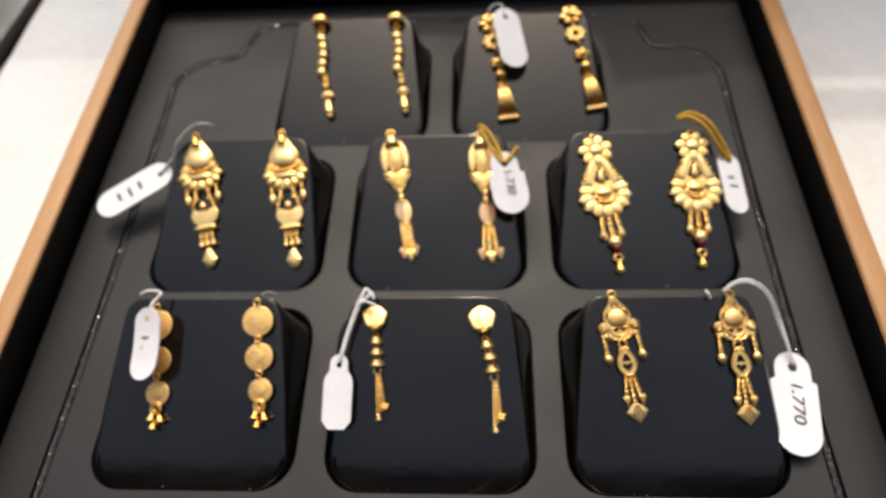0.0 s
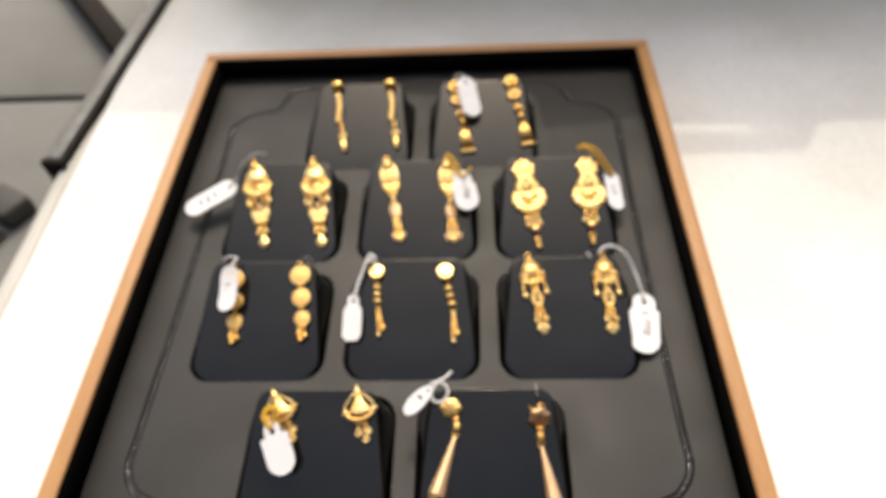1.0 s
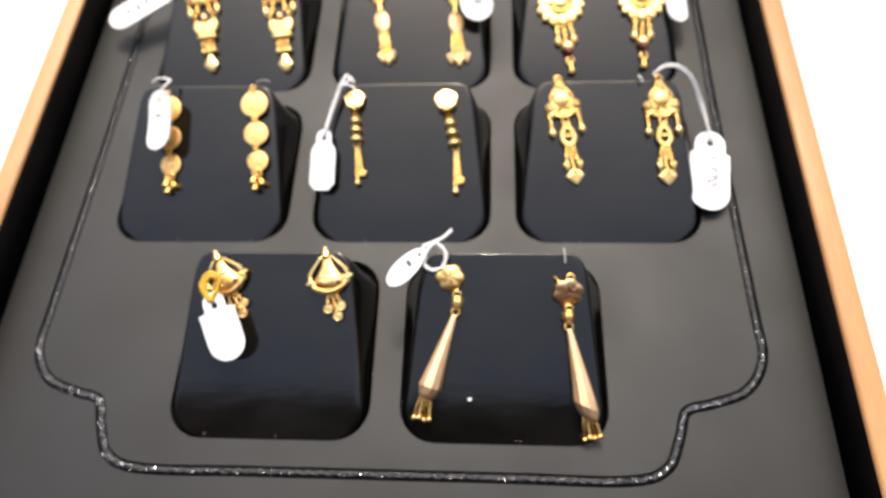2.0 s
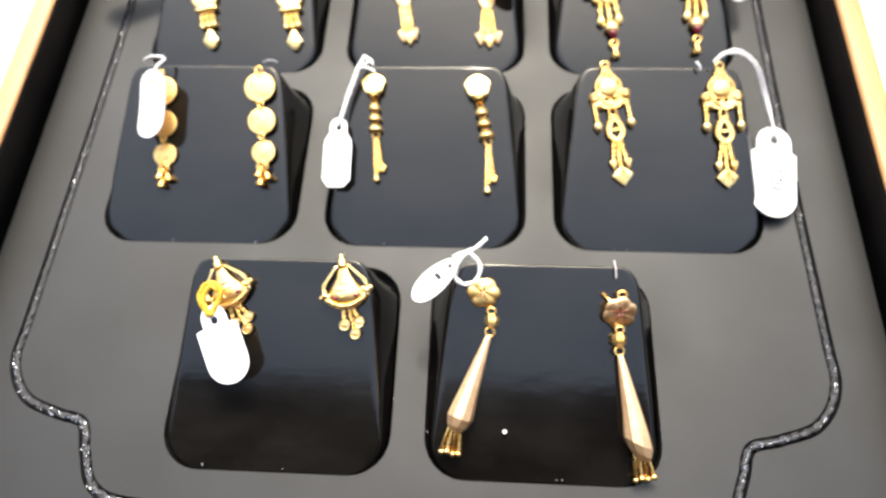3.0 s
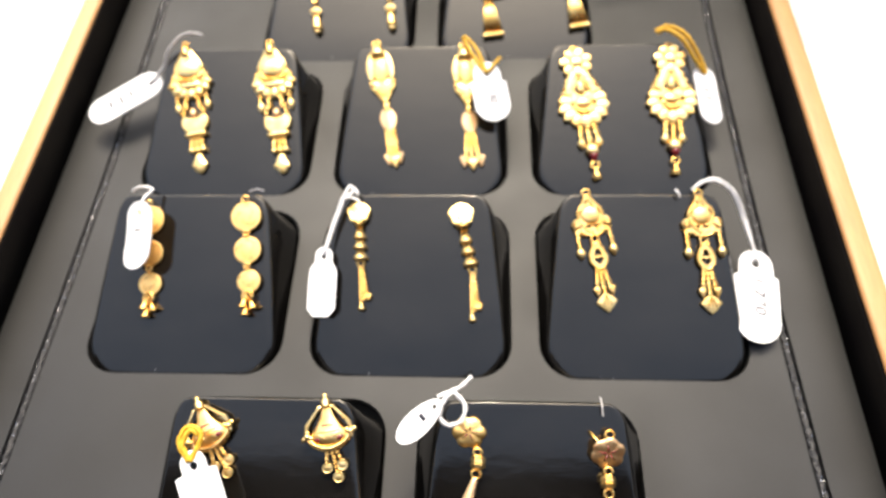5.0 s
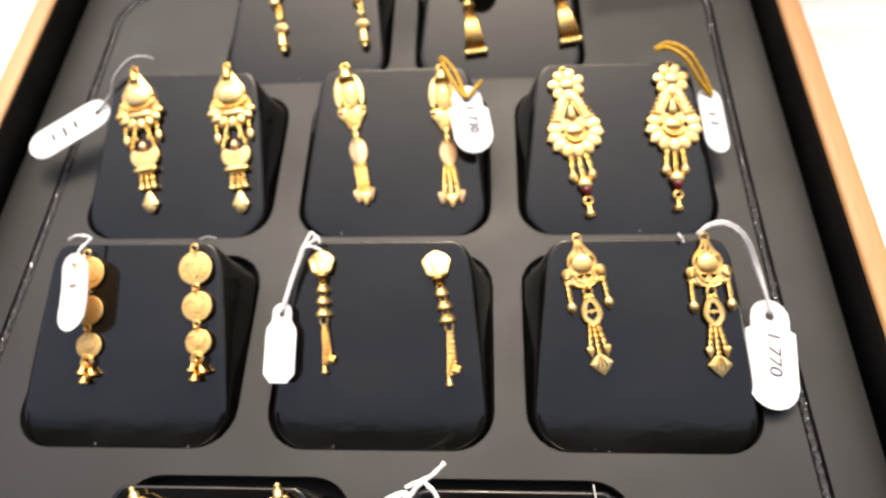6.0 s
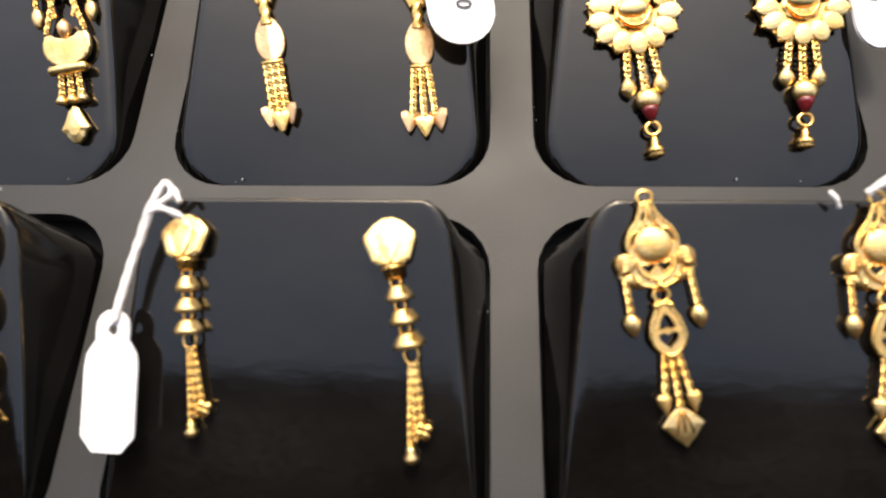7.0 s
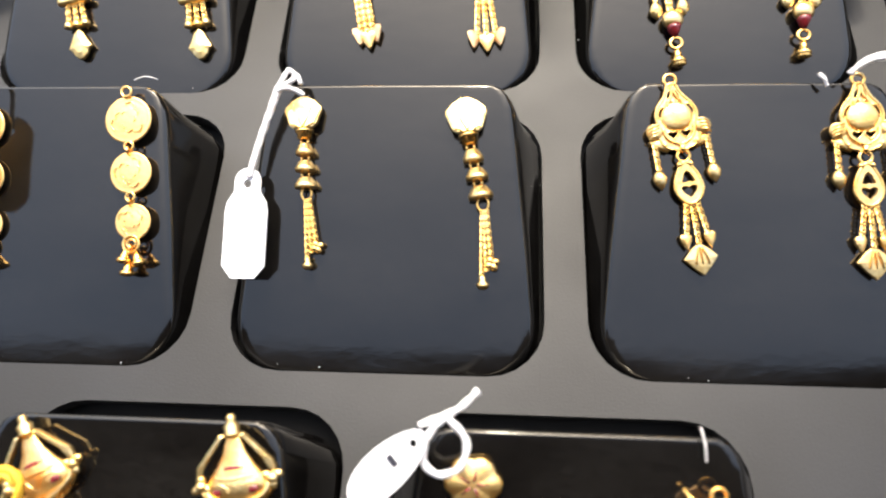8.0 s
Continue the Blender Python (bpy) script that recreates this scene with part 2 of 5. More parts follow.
part("edge_trim", boxed((-0.1765, -0.45, TABLE_Z - 0.022), (-0.1685, 0.4195, TABLE_Z - 0.001), 0.002), PALE_TRIM, counter, "pale worn edge trim")

rail = tagged(new("metal_rail"), "dull grey metal rail along the counter edge", "rail")
rail.matrix_world = pose(-0.1795, 0.176, TABLE_Z, 0, 0, -5.0)
part("bar", boxed((-0.0040, 0, -0.03), (0.0040, 0.29, 0.003), 0.0010), STEEL, rail)
part("dark_lip", boxed((0.0042, 0.001, -0.03), (0.0070, 0.29, 0.0015), 0.0008), DARK_METAL, rail, "dark lip of the rail")
part("bracket", boxed((-0.0165, 0.185, -0.03), (-0.0043, 0.203, -0.006), 0.002), DARK_METAL, rail, "small dark bracket")
part("bolt", box(bmesh.new(), (-0.0140, 0.190, -0.0055), (-0.0070, 0.197, -0.003), 0.001), PALE_TRIM, rail, "pale bolt head")
part("end_cap", boxed((-0.0043, -0.004, -0.03), (0.0073, -0.0002, 0.0033), 0.001), DARK_METAL, rail, "dark end cap")

SIDE_Z = -0.06
side = tagged(new("side_counter"), "grey laminate side counter of two slabs with a dark joint", "counter")
part("slab", boxed((-0.9, 0.2850, SIDE_Z - 0.02), (-0.192, 0.4195, SIDE_Z), 0.0015), GREY, side)
part("slab", boxed((-0.9, -0.45, SIDE_Z - 0.02), (-0.192, 0.2800, SIDE_Z), 0.0015), GREY, side)
part("body", boxed((-0.89, -0.43, -0.77), (-0.197, 0.415, SIDE_Z - 0.021)), DARK_METAL, side)
strut = tagged(new("metal_strut"), "dark brown metal strut resting on the grey side counter", "strut")
strut.matrix_world = pose(-0.2205, 0.328, SIDE_Z, 0, 0, 38)
part("bar", boxed((-0.003, -0.028, 0.0), (0.012, 0.14, 0.018), 0.002), DARK_METAL, strut)
clamp = tagged(new("rail_clamp"), "small dark grey clamp with a dull metal cap", "clamp")
clamp.matrix_world = pose(-0.2290, 0.184, SIDE_Z, 0, 0, -30)
part("block", boxed((-0.014, -0.009, 0), (0.010, 0.009, 0.012), 0.003), DARK_GREY, clamp)
part("cap", boxed((-0.010, -0.026, 0), (0.010, -0.012, 0.008), 0.002), STEEL, clamp)

# ---- the tray ----
X_IN, X_OUT, Y0, Y1, RIM_Z, RIM, MID = 0.0995, 0.1068, -0.021, 0.2178, 0.0105, 0.0068, -0.0009
tray = tagged(new("jewellery_tray"), "wood-framed black display tray with ten leatherette pads", "tray")
XL, XR = MID - X_IN, MID + X_IN
XLO, XRO = MID - X_OUT, MID + X_OUT
part("base_board", boxed((XLO + 0.001, Y0 - RIM + 0.001, TABLE_Z), (XRO - 0.001, Y1 + RIM - 0.001, -0.0042)), BLACK_BASE, tray)


def frame_rail(lo, hi, mat):
    """A rail of the frame, rounded on top."""
    return part("frame_rail", boxed((*lo, TABLE_Z + 0.0005), (*hi, RIM_Z), 0.0012, 3), mat, tray, "light brown wooden frame rail")


frame_rail((XLO, Y0 - 0.0013), (XL - 0.0014, Y1 + 0.0013), WOOD)
frame_rail((XR + 0.0014, Y0 - 0.0013), (XRO, Y1 + 0.0013), WOOD)
frame_rail((XLO, Y1 + 0.0014), (XRO, Y1 + RIM), WOOD_X)
frame_rail((XLO, Y0 - RIM), (XRO, Y0 - 0.0014), WOOD_X)
LIN = RIM_Z - 0.0006
for lo, hi in (((XL - 0.0012, Y0, -0.004), (XL, Y1, LIN)), ((XR, Y0, -0.004), (XR + 0.0012, Y1, LIN)),
               ((XL - 0.0012, Y1, -0.004), (XR + 0.0012, Y1 + 0.0012, LIN)), ((XL - 0.0012, Y0 - 0.0012, -0.004), (XR + 0.0012, Y0, LIN))):
    part("lining", boxed(lo, hi), LINING, tray, "black inner lining")

# pads: columns and the front line of every row
ROW_Y = {4: 0.0030, 3: 0.0535, 2: 0.1035, 1: 0.1533}
COLS = {4: (-0.0278, 0.0266), 3: (-0.0540, 0.0000, 0.0539), 2: (-0.0540, 0.0000, 0.0539), 1: (-0.0278, 0.0266)}
PAD_HALF, PAD_DEEP, PAD_RISE = 0.0232, 0.0390, 0.0135
TILT_PAD = math.atan2(PAD_RISE, PAD_DEEP)

HALF_GROOVE = [(0.0, -0.0053), (0.030, -0.0053), (0.054, -0.0053), (0.0627, -0.0026), (0.0662, 0.004), (0.0685, 0.0100), (0.0745, 0.0118),
               (0.0825, 0.0150), (0.0872, 0.0225), (0.0873, 0.034), (0.0868, 0.070), (0.0866, 0.1015)]
half = HALF_GROOVE + [(x, 0.203 - y) for x, y in HALF_GROOVE[-2::-1]]
groove = [(x - 0.0009, y, 0) for x, y in half] + [(-x - 0.0009, y, 0) for x, y in half[-2:0:-1]]
line = spline(groove, closed=True, steps=10)


def offset(line, d):
    n = len(line)
    out = []
    for i, p in enumerate(line):
        t = (line[(i + 1) % n] - line[i - 1]).normalized()
        q = p + Vector((t.y, -t.x, 0)) * d
        out.append((q.x, q.y))
    return out


holes = [rounded_rect(cx - PAD_HALF - 0.0006, ROW_Y[r] - 0.0013, cx + PAD_HALF + 0.0006, ROW_Y[r] + 0.0440, 0.0084) for r in COLS for cx in COLS[r]]
part("insert_rim_sheet", sheet([[(XL, Y0), (XR, Y0), (XR, Y1), (XL, Y1)], offset(line, 0.0012)], 0, 0.0025), FELT, tray, "charcoal matt vinyl sheet", smooth=False)
part("insert_sheet", sheet([offset(line, -0.0012)] + holes, 0, 0.0025), FELT, tray, "charcoal matt vinyl sheet with cut-outs", smooth=False)
fine = spline([tuple(p) for p in line[::2]], closed=True, steps=14)
bm = bmesh.new()
sweep(bm, [p + Vector((0, 0, -0.0007)) for p in fine], 0.00095, 10, True, twist=380, lobes=2, depth=0.35)
cord = part("cord", bm, CORD, tray, "black glittering twisted cord in a groove")
rng = random.Random(3)
bm = bmesh.new()
for p in fine:
    if rng.random() < 0.5:
        a = rng.uniform(-1.0, 1.0)
        c = p + Vector((rng.uniform(-0.0002, 0.0002), rng.uniform(-0.0002, 0.0002), -0.0007)) + Vector((math.sin(a) * 0.0006, math.sin(a) * 0.0006, math.cos(a) * 0.00092))
        q = Matrix.Rotation(rng.uniform(0, 6.28), 3, "Z") @ Matrix.Rotation(rng.uniform(-0.7, 0.7), 3, "X")
        k = rng.uniform(0.00005, 0.00017)
        bm.faces.new([bm.verts.new(c + q @ Vector(v) * k) for v in ((1, 0, 0), (0.2, 0.8, 0), (-0.9, 0.3, 0), (-0.2, -0.8, 0))])
glitter = part("glitter", bm, GLITTER, cord, "silver glitter flakes", smooth=False)
glitter["kind"] = "stuff"


def pad_mesh():
    """A padded wedge: rounded front corners, sloping sides, rounded top edge."""
    bm = bmesh.new()
    rows = []
    nv = 18
    for v in sorted([(i / nv) ** 1.3 for i in range(nv + 1)] + [0.0012, 0.004, 0.012, 0.925, 0.965, 0.985, 0.996]):
        y = (PAD_DEEP + 0.0014) * v - 0.0010
        d = min(1.0, (y + 0.0010) / 0.0078)
        v = (y - 0.0004) / PAD_DEEP
        cut = 0.0070 * (1 - math.sqrt(max(0.0, 1 - (1 - d) ** 2)))
        z = PAD_RISE * v + 0.00010 * math.sin(math.pi * max(0.0, v)) - 0.0001 * (1 - d) ** 2
        foot = PAD_HALF - cut
        edge = foot - 0.0010 - 0.0040 * max(0.0, v)
        b = max(0.0, (v * PAD_DEEP - (PAD_DEEP - 0.0042)) / 0.0042)
        foot -= 0.0036 * (1 - math.sqrt(max(0.0, 1 - b * b)))
        edge -= 0.0022 * (1 - math.sqrt(max(0.0, 1 - b * b)))
        rows.append((y, z, foot, edge))
    y, z, foot, edge = rows[-1]
    rows += [(y + 0.00022, z - 0.00008, foot, edge), (y + 0.0004, z - 0.0003, foot, edge), (y + 0.0005, z - 0.0008, foot, edge), (y + 0.0007, z - 0.004, foot, edge), (y + 0.0008, -0.0038, foot, foot - 0.0005)]
    grid = []
    for y, z, foot, edge in rows:
        low = -0.0040
        prof = [(foot, low), (foot - 0.0001, low + (z - low) * 0.35)]
        prof += [(edge + (foot - edge) * 0.45, low + (z - low) * 0.62), (edge + min(0.0008, (foot - edge) * 0.3), z - (z - low) * 0.09), (edge, z - 0.00016), (edge - 0.0004, z), (edge - 0.0012, z + 0.00001)]
        prof = [(x, min(h, z + 0.00001)) for x, h in prof]
        mid = [(edge * k, z + 0.00010 * (1 - k * k)) for k in (0.8, 0.6, 0.4, 0.2)]
        right = prof + mid
        line = [(-x, h) for x, h in right] + [(0, z + 0.00010)] + right[::-1]
        grid.append([bm.verts.new((x, y, h)) for x, h in line])
    for a, b in zip(grid, grid[1:]):
        for k in range(len(a) - 1):
            bm.faces.new((a[k], a[k + 1], b[k + 1], b[k]))
    bm.faces.new(grid[0])
    bm.faces.new(grid[-1][::-1])
    return bm


first_pad = None
for r in (4, 3, 2, 1):
    for cx in COLS[r]:
        if first_pad is None:
            first_pad = pad = part("pad", pad_mesh(), LEATHER, tray, "sloping black leatherette pad")
        else:
            pad = new("pad", first_pad.data)
            pad.parent = tray
            pad["label"] = "sloping black leatherette pad"
        pad.location = (cx, ROW_Y[r], 0)

# ---- goldsmith's shapes; millimetres in a flat frame: x across, y up the slope, z out of the pad ----
MM = 0.001


def ball(bm, c, r, squash=(1, 1, 1), u=12, v=8):
    m = Matrix.Translation(Vector(c) * MM) @ Matrix.Diagonal((r * MM * squash[0], r * MM * squash[1], r * MM * squash[2], 1))
    bmesh.ops.create_uvsphere(bm, u_segments=u, v_segments=v, radius=1, matrix=m)
    return bm


def rod(bm, a, b, r0, r1=None, sides=10):
    a, b = Vector(a) * MM, Vector(b) * MM
    m = Matrix.Translation((a + b) / 2) @ (b - a).to_track_quat("Z", "Y").to_matrix().to_4x4()
    bmesh.ops.create_cone(bm, cap_ends=True, segments=sides, radius1=r0 * MM, radius2=(r0 if r1 is None else r1) * MM, depth=(b - a).length, matrix=m)
    return bm


def hoop(bm, c, R, r, axis=(0, 0, 1), squash=1.0, n=16, k=6):
    """A ring round an axis, drawn out along its second direction by squash."""
    q = Vector(axis).to_track_quat("Z", "Y").to_matrix()
    rings = []
    for i in range(n):
        a = 2 * math.pi * i / n
        ring = []
        for j in range(k):
            b = 2 * math.pi * j / k
            p = Vector(((R + r * math.cos(b)) * math.cos(a), (R * squash + r * math.cos(b)) * math.sin(a), r * math.sin(b)))
            ring.append(bm.verts.new((q @ p + Vector(c)) * MM))
        rings.append(ring)
    for i in range(n):
        for j in range(k):
            p, q2 = rings[i], rings[(i + 1) % n]
            bm.faces.new((p[j], q2[j], q2[(j + 1) % k], p[(j + 1) % k]))
    return bm


def plate(bm, outline, z0, z1, swell=0.0):
    """A plate with a bevelled rim; swell lifts its middle like a hammered leaf."""
    n = len(outline)
    c = Vector((sum(p[0] for p in outline) / n, sum(p[1] for p in outline) / n))
    levels = [(1.0, z0), (1.0, z1 - 0.12), (0.93, z1), (0.5, z1 + swell * 0.8)]
    rings = [[bm.verts.new(((c.x + (x - c.x) * s) * MM, (c.y + (y - c.y) * s) * MM, z * MM)) for x, y in outline] for s, z in levels]
    for a, b in zip(rings, rings[1:]):
        for i in range(n):
            bm.faces.new((a[i], a[(i + 1) % n], b[(i + 1) % n], b[i]))
    top = bm.verts.new((c.x * MM, c.y * MM, (z1 + swell) * MM))
    for i in range(n):
        bm.faces.new((rings[-1][i], rings[-1][(i + 1) % n], top))
    bm.faces.new(rings[0][::-1])
    return bm


def leaf_line(c, length, width, ang=0.0, n=14, point=1.6, shoulder=0.35):
    """A leaf or drop outline that hangs down from c; the pointed end below (shoulder under 0.5: widest near the top)."""
    out = []
    for i in range(n):
        a = 2 * math.pi * i / n
        t = (1 - math.cos(a)) / 2
        w = math.sin(math.pi * t ** (math.log(0.5) / math.log(shoulder))) ** (1 / point if point < 1 else 1) * width / 2
        x, y = (w if a < math.pi else -w), -length * t
        ca, sa = math.cos(radians(ang)), math.sin(radians(ang))
        out.append((c[0] + x * ca - y * sa, c[1] + x * sa + y * ca))
    return out


def leaf(bm, c, length, width, ang=0.0, z=0.0, thick=0.5, swell=0.35, shoulder=0.62):
    return plate(bm, leaf_line(c, length, width, ang, shoulder=shoulder), z, z + thick, swell)


def chain(bm, a, b, w=0.7, wire=0.2):
    """Small links, every other one turned on edge."""
    a, b = Vector(a), Vector(b)
    d = (b - a).normalized()
    n = max(2, round((b - a).length / (w * 1.05)))
    for i in range(n):
        c = a + (b - a) * ((i + 0.5) / n)
        side = Vector((0, 0, 1)) if i % 2 == 0 else d.cross(Vector((0, 0, 1))).normalized()
        q = Matrix((d, side.cross(d), side)).transposed()
        L = (b - a).length / n * 0.62 + wire
        rings = []
        for k in range(10):
            t = 2 * math.pi * k / 10
            ring = []
            for j in range(5):
                s = 2 * math.pi * j / 5
                p = Vector(((L + wire * math.cos(s)) * math.cos(t), (w * 0.5 + wire * math.cos(s)) * math.sin(t), wire * 1.25 * math.sin(s)))
                ring.append(bm.verts.new((q @ p + c) * MM))
            rings.append(ring)
        for k in range(10):
            for j in range(5):
                p, r = rings[k], rings[(k + 1) % 10]
                bm.faces.new((p[j], r[j], r[(j + 1) % 5], p[(j + 1) % 5]))
    return bm


def box_chain(bm, a, b, w=0.8):
    """A box chain: flat square links, every other one narrower and set lower."""
    a, b = Vector(a), Vector(b)
    d = (b - a).normalized()
    side = d.cross(Vector((0, 0, 1))).normalized()
    up = side.cross(d)
    n = max(3, round((b - a).length / (w * 0.72)))
    step = (b - a).length / n
    for i in range(n):
        c = a + d * step * (i + 0.5)
        hw, hl, z, t = (w * 0.5, step * 0.56, 0.0, w * 0.22) if i % 2 == 0 else (w * 0.43, step * 0.60, -w * 0.08, w * 0.2)
        rings = []
        for k, h in ((1.0, -t), (1.0, t), (0.42, t), (0.42, -t)):
            rings.append([bm.verts.new((c + side * hw * k * sx + d * hl * k * sy + up * (z + h)) * MM) for sx, sy in ((1, 1), (-1, 1), (-1, -1), (1, -1))])
        for k in range(4):
            p, q = rings[k], rings[(k + 1) % 4]
            for j in range(4):
                bm.faces.new((p[j], p[(j + 1) % 4], q[(j + 1) % 4], q[j]))
    return bm


def rope(bm, a, b, r=0.42):
    a, b = Vector(a) * MM, Vector(b) * MM
    n = max(12, int((b - a).length / (0.12 * MM)))
    return sweep(bm, [a + (b - a) * i / n for i in range(n + 1)], r * MM, 8, twist=600, lobes=2, depth=0.35)


def wire(bm, pts, r=0.25, sides=7):
    return sweep(bm, [p * MM for p in spline(pts, steps=6)], r * MM, sides)


def petals(bm, c, n, R, r, squash=0.5, turn=0.0, long=1.25):
    for i in range(n):
        a = 2 * math.pi * i / n + turn
        m = Matrix.Translation(Vector((c[0] + R * math.cos(a), c[1] + R * math.sin(a), c[2])) * MM) @ Matrix.Rotation(a, 4, "Z") @ Matrix.Diagonal((r * long * MM, r * MM, r * squash * MM, 1))
        bmesh.ops.create_uvsphere(bm, u_segments=10, v_segments=6, radius=1, matrix=m)
    return bm


def button(bm, c, rx, ry, h, rim=0.25, n=24):
    """A struck disc: flat back, rounded rim, a low dome with rings on it."""
    levels = [(0.97, 0), (1.0, rim * 0.5), (1.0, rim), (0.95, rim * 1.5), (0.88, rim * 1.35), (0.80, rim + h * 0.35), (0.62, rim + h * 0.66), (0.56, rim + h * 0.62), (0.50, rim + h * 0.78), (0.25, rim + h * 0.96)]
    rings = [[bm.verts.new(((c[0] + rx * s * math.cos(2 * math.pi * i / n)) * MM, (c[1] + ry * s * math.sin(2 * math.pi * i / n)) * MM, (c[2] + z) * MM)) for i in range(n)] for s, z in levels]
    for a, b in zip(rings, rings[1:]):
        for i in range(n):
            bm.faces.new((a[i], a[(i + 1) % n], b[(i + 1) % n], b[i]))
    top = bm.verts.new((c[0] * MM, c[1] * MM, (c[2] + rim + h) * MM))
    for i in range(n):
        bm.faces.new((rings[-1][i], rings[-1][(i + 1) % n], top))
    bm.faces.new(rings[0][::-1])
    return bm


def lathe(bm, a, b, profile, sides=14):
    """A turned body from a to b; profile: (share of the way, radius)."""
    a, b = Vector(a), Vector(b)
    q = (b - a).to_track_quat("Z", "Y").to_matrix()
    rings = []
    for t, r in profile:
        c = a + (b - a) * t
        rings.append([bm.verts.new((c + q @ Vector((r * math.cos(2 * math.pi * i / sides), r * math.sin(2 * math.pi * i / sides), 0))) * MM) for i in range(sides)])
    for p, r in zip(rings, rings[1:]):
        for i in range(sides):
            bm.faces.new((p[i], p[(i + 1) % sides], r[(i + 1) % sides], r[i]))
    bm.faces.new(rings[0][::-1])
    bm.faces.new(rings[-1])
    return bm


NEW = bmesh.new


def mirror(right):
    """A closed outline from its right half, top to bottom."""
    return right + [(-x, y) for x, y in right[::-1] if x > 0.01]


def oval_line(c, rx, ry, ang=0.0, n=14):
    out = []
    for i in range(n):
        a = 2 * math.pi * i / n
        x, y = rx * math.cos(a), ry * math.sin(a)
        out.append((c[0] + x * math.cos(ang) - y * math.sin(ang), c[1] + x * math.sin(ang) + y * math.cos(ang)))
    return out


def lobed(c, R, h, lobes, depth=0.12, turn=0.2, n=36):
    """A low dome with a scalloped rim and grooves between its lobes."""
    bm = NEW()
    rings = []
    for s, z in ((0.96, 0.0), (1.0, 0.18), (0.97, 0.42), (0.86, 0.66), (0.66, 0.85), (0.42, 0.96), (0.18, 1.0)):
        ring = []
        for i in range(n):
            a = 2 * math.pi * i / n
            w = abs(math.cos(lobes * (a - turn) / 2)) ** 0.6
            r = R * s * (1 - depth * (1 - w))
            ring.append(bm.verts.new(((c[0] + r * math.cos(a)) * MM, (c[1] + r * math.sin(a)) * MM, (c[2] + h * z * (1 - 0.25 * (1 - w) * s)) * MM)))
        rings.append(ring)
    for p, q in zip(rings, rings[1:]):
        for i in range(n):
            bm.faces.new((p[i], p[(i + 1) % n], q[(i + 1) % n], q[i]))
    bm.faces.new(rings[0][::-1])
    bm.faces.new(rings[-1])
    return bm


def heart_line(c, k, n=18):
    out = []
    for i in range(n):
        a = 2 * math.pi * (i + 0.5) / n
        out.append((c[0] + k * math.sin(a) ** 3, c[1] + k * (0.81 * math.cos(a) - 0.31 * math.cos(2 * a) - 0.12 * math.cos(3 * a))))
    return out


def fret(loops, z0, z1):
    """A pierced plate: outline and openings."""
    return sheet([[(x * MM, y * MM) for x, y in loop] for loop in loops], z1 * MM, (z1 - z0) * MM)


def rim_wire(bm, loop, z, r):
    return sweep(bm, [p * MM for p in spline([(x, y, z) for x, y in loop], closed=True, steps=4)], r * MM, 6, True)


# ---- where an earring hangs ----
def on_pad(x, y, row, lift=0.0):
    """A point on the slope of a row's pads, lift metres over the leatherette."""
    n = Vector((0, -math.sin(TILT_PAD), math.cos(TILT_PAD)))
    v = (y - ROW_Y[row]) / PAD_DEEP
    z = PAD_RISE * v + 0.00010 * math.sin(math.pi * max(0.0, min(1.0, v))) + 0.0003
    return Vector((x, y, z)) + n * lift


def hang(row, top, tip, size, lift=0.0, wide=1.0):
    """The pose of an earring of that length in millimetres that reaches from top to tip on a row's pads."""
    a, b = on_pad(*top, row, lift), on_pad(*tip, row, lift)
    up = (a - b).normalized()
    n = Vector((0, -math.sin(TILT_PAD), math.cos(TILT_PAD)))
    n = (n - up * n.dot(up)).normalized()
    x = up.cross(n)
    k = (a - b).length / (size * MM)
    m = Matrix((x * k * wide, up * k, n * k)).transposed().to_4x4()
    return Matrix.Translation(a) @ m


def place(thing, row, top, tip, size, lift=0.0, wide=1.0):
    thing.matrix_world = hang(row, top, tip, size, lift, wide)
    return thing


def second(thing, row, top, tip, size, label="", lift=0.0, wide=1.0):
    ob = copy_thing(thing, Matrix())
    ob.matrix_basis = hang(row, top, tip, size, lift, wide)
    if label:
        ob["label"] = label
    return ob


def earring(label):
    return tagged(new("drop_earring"), label, "earring", "earrings on the tray")


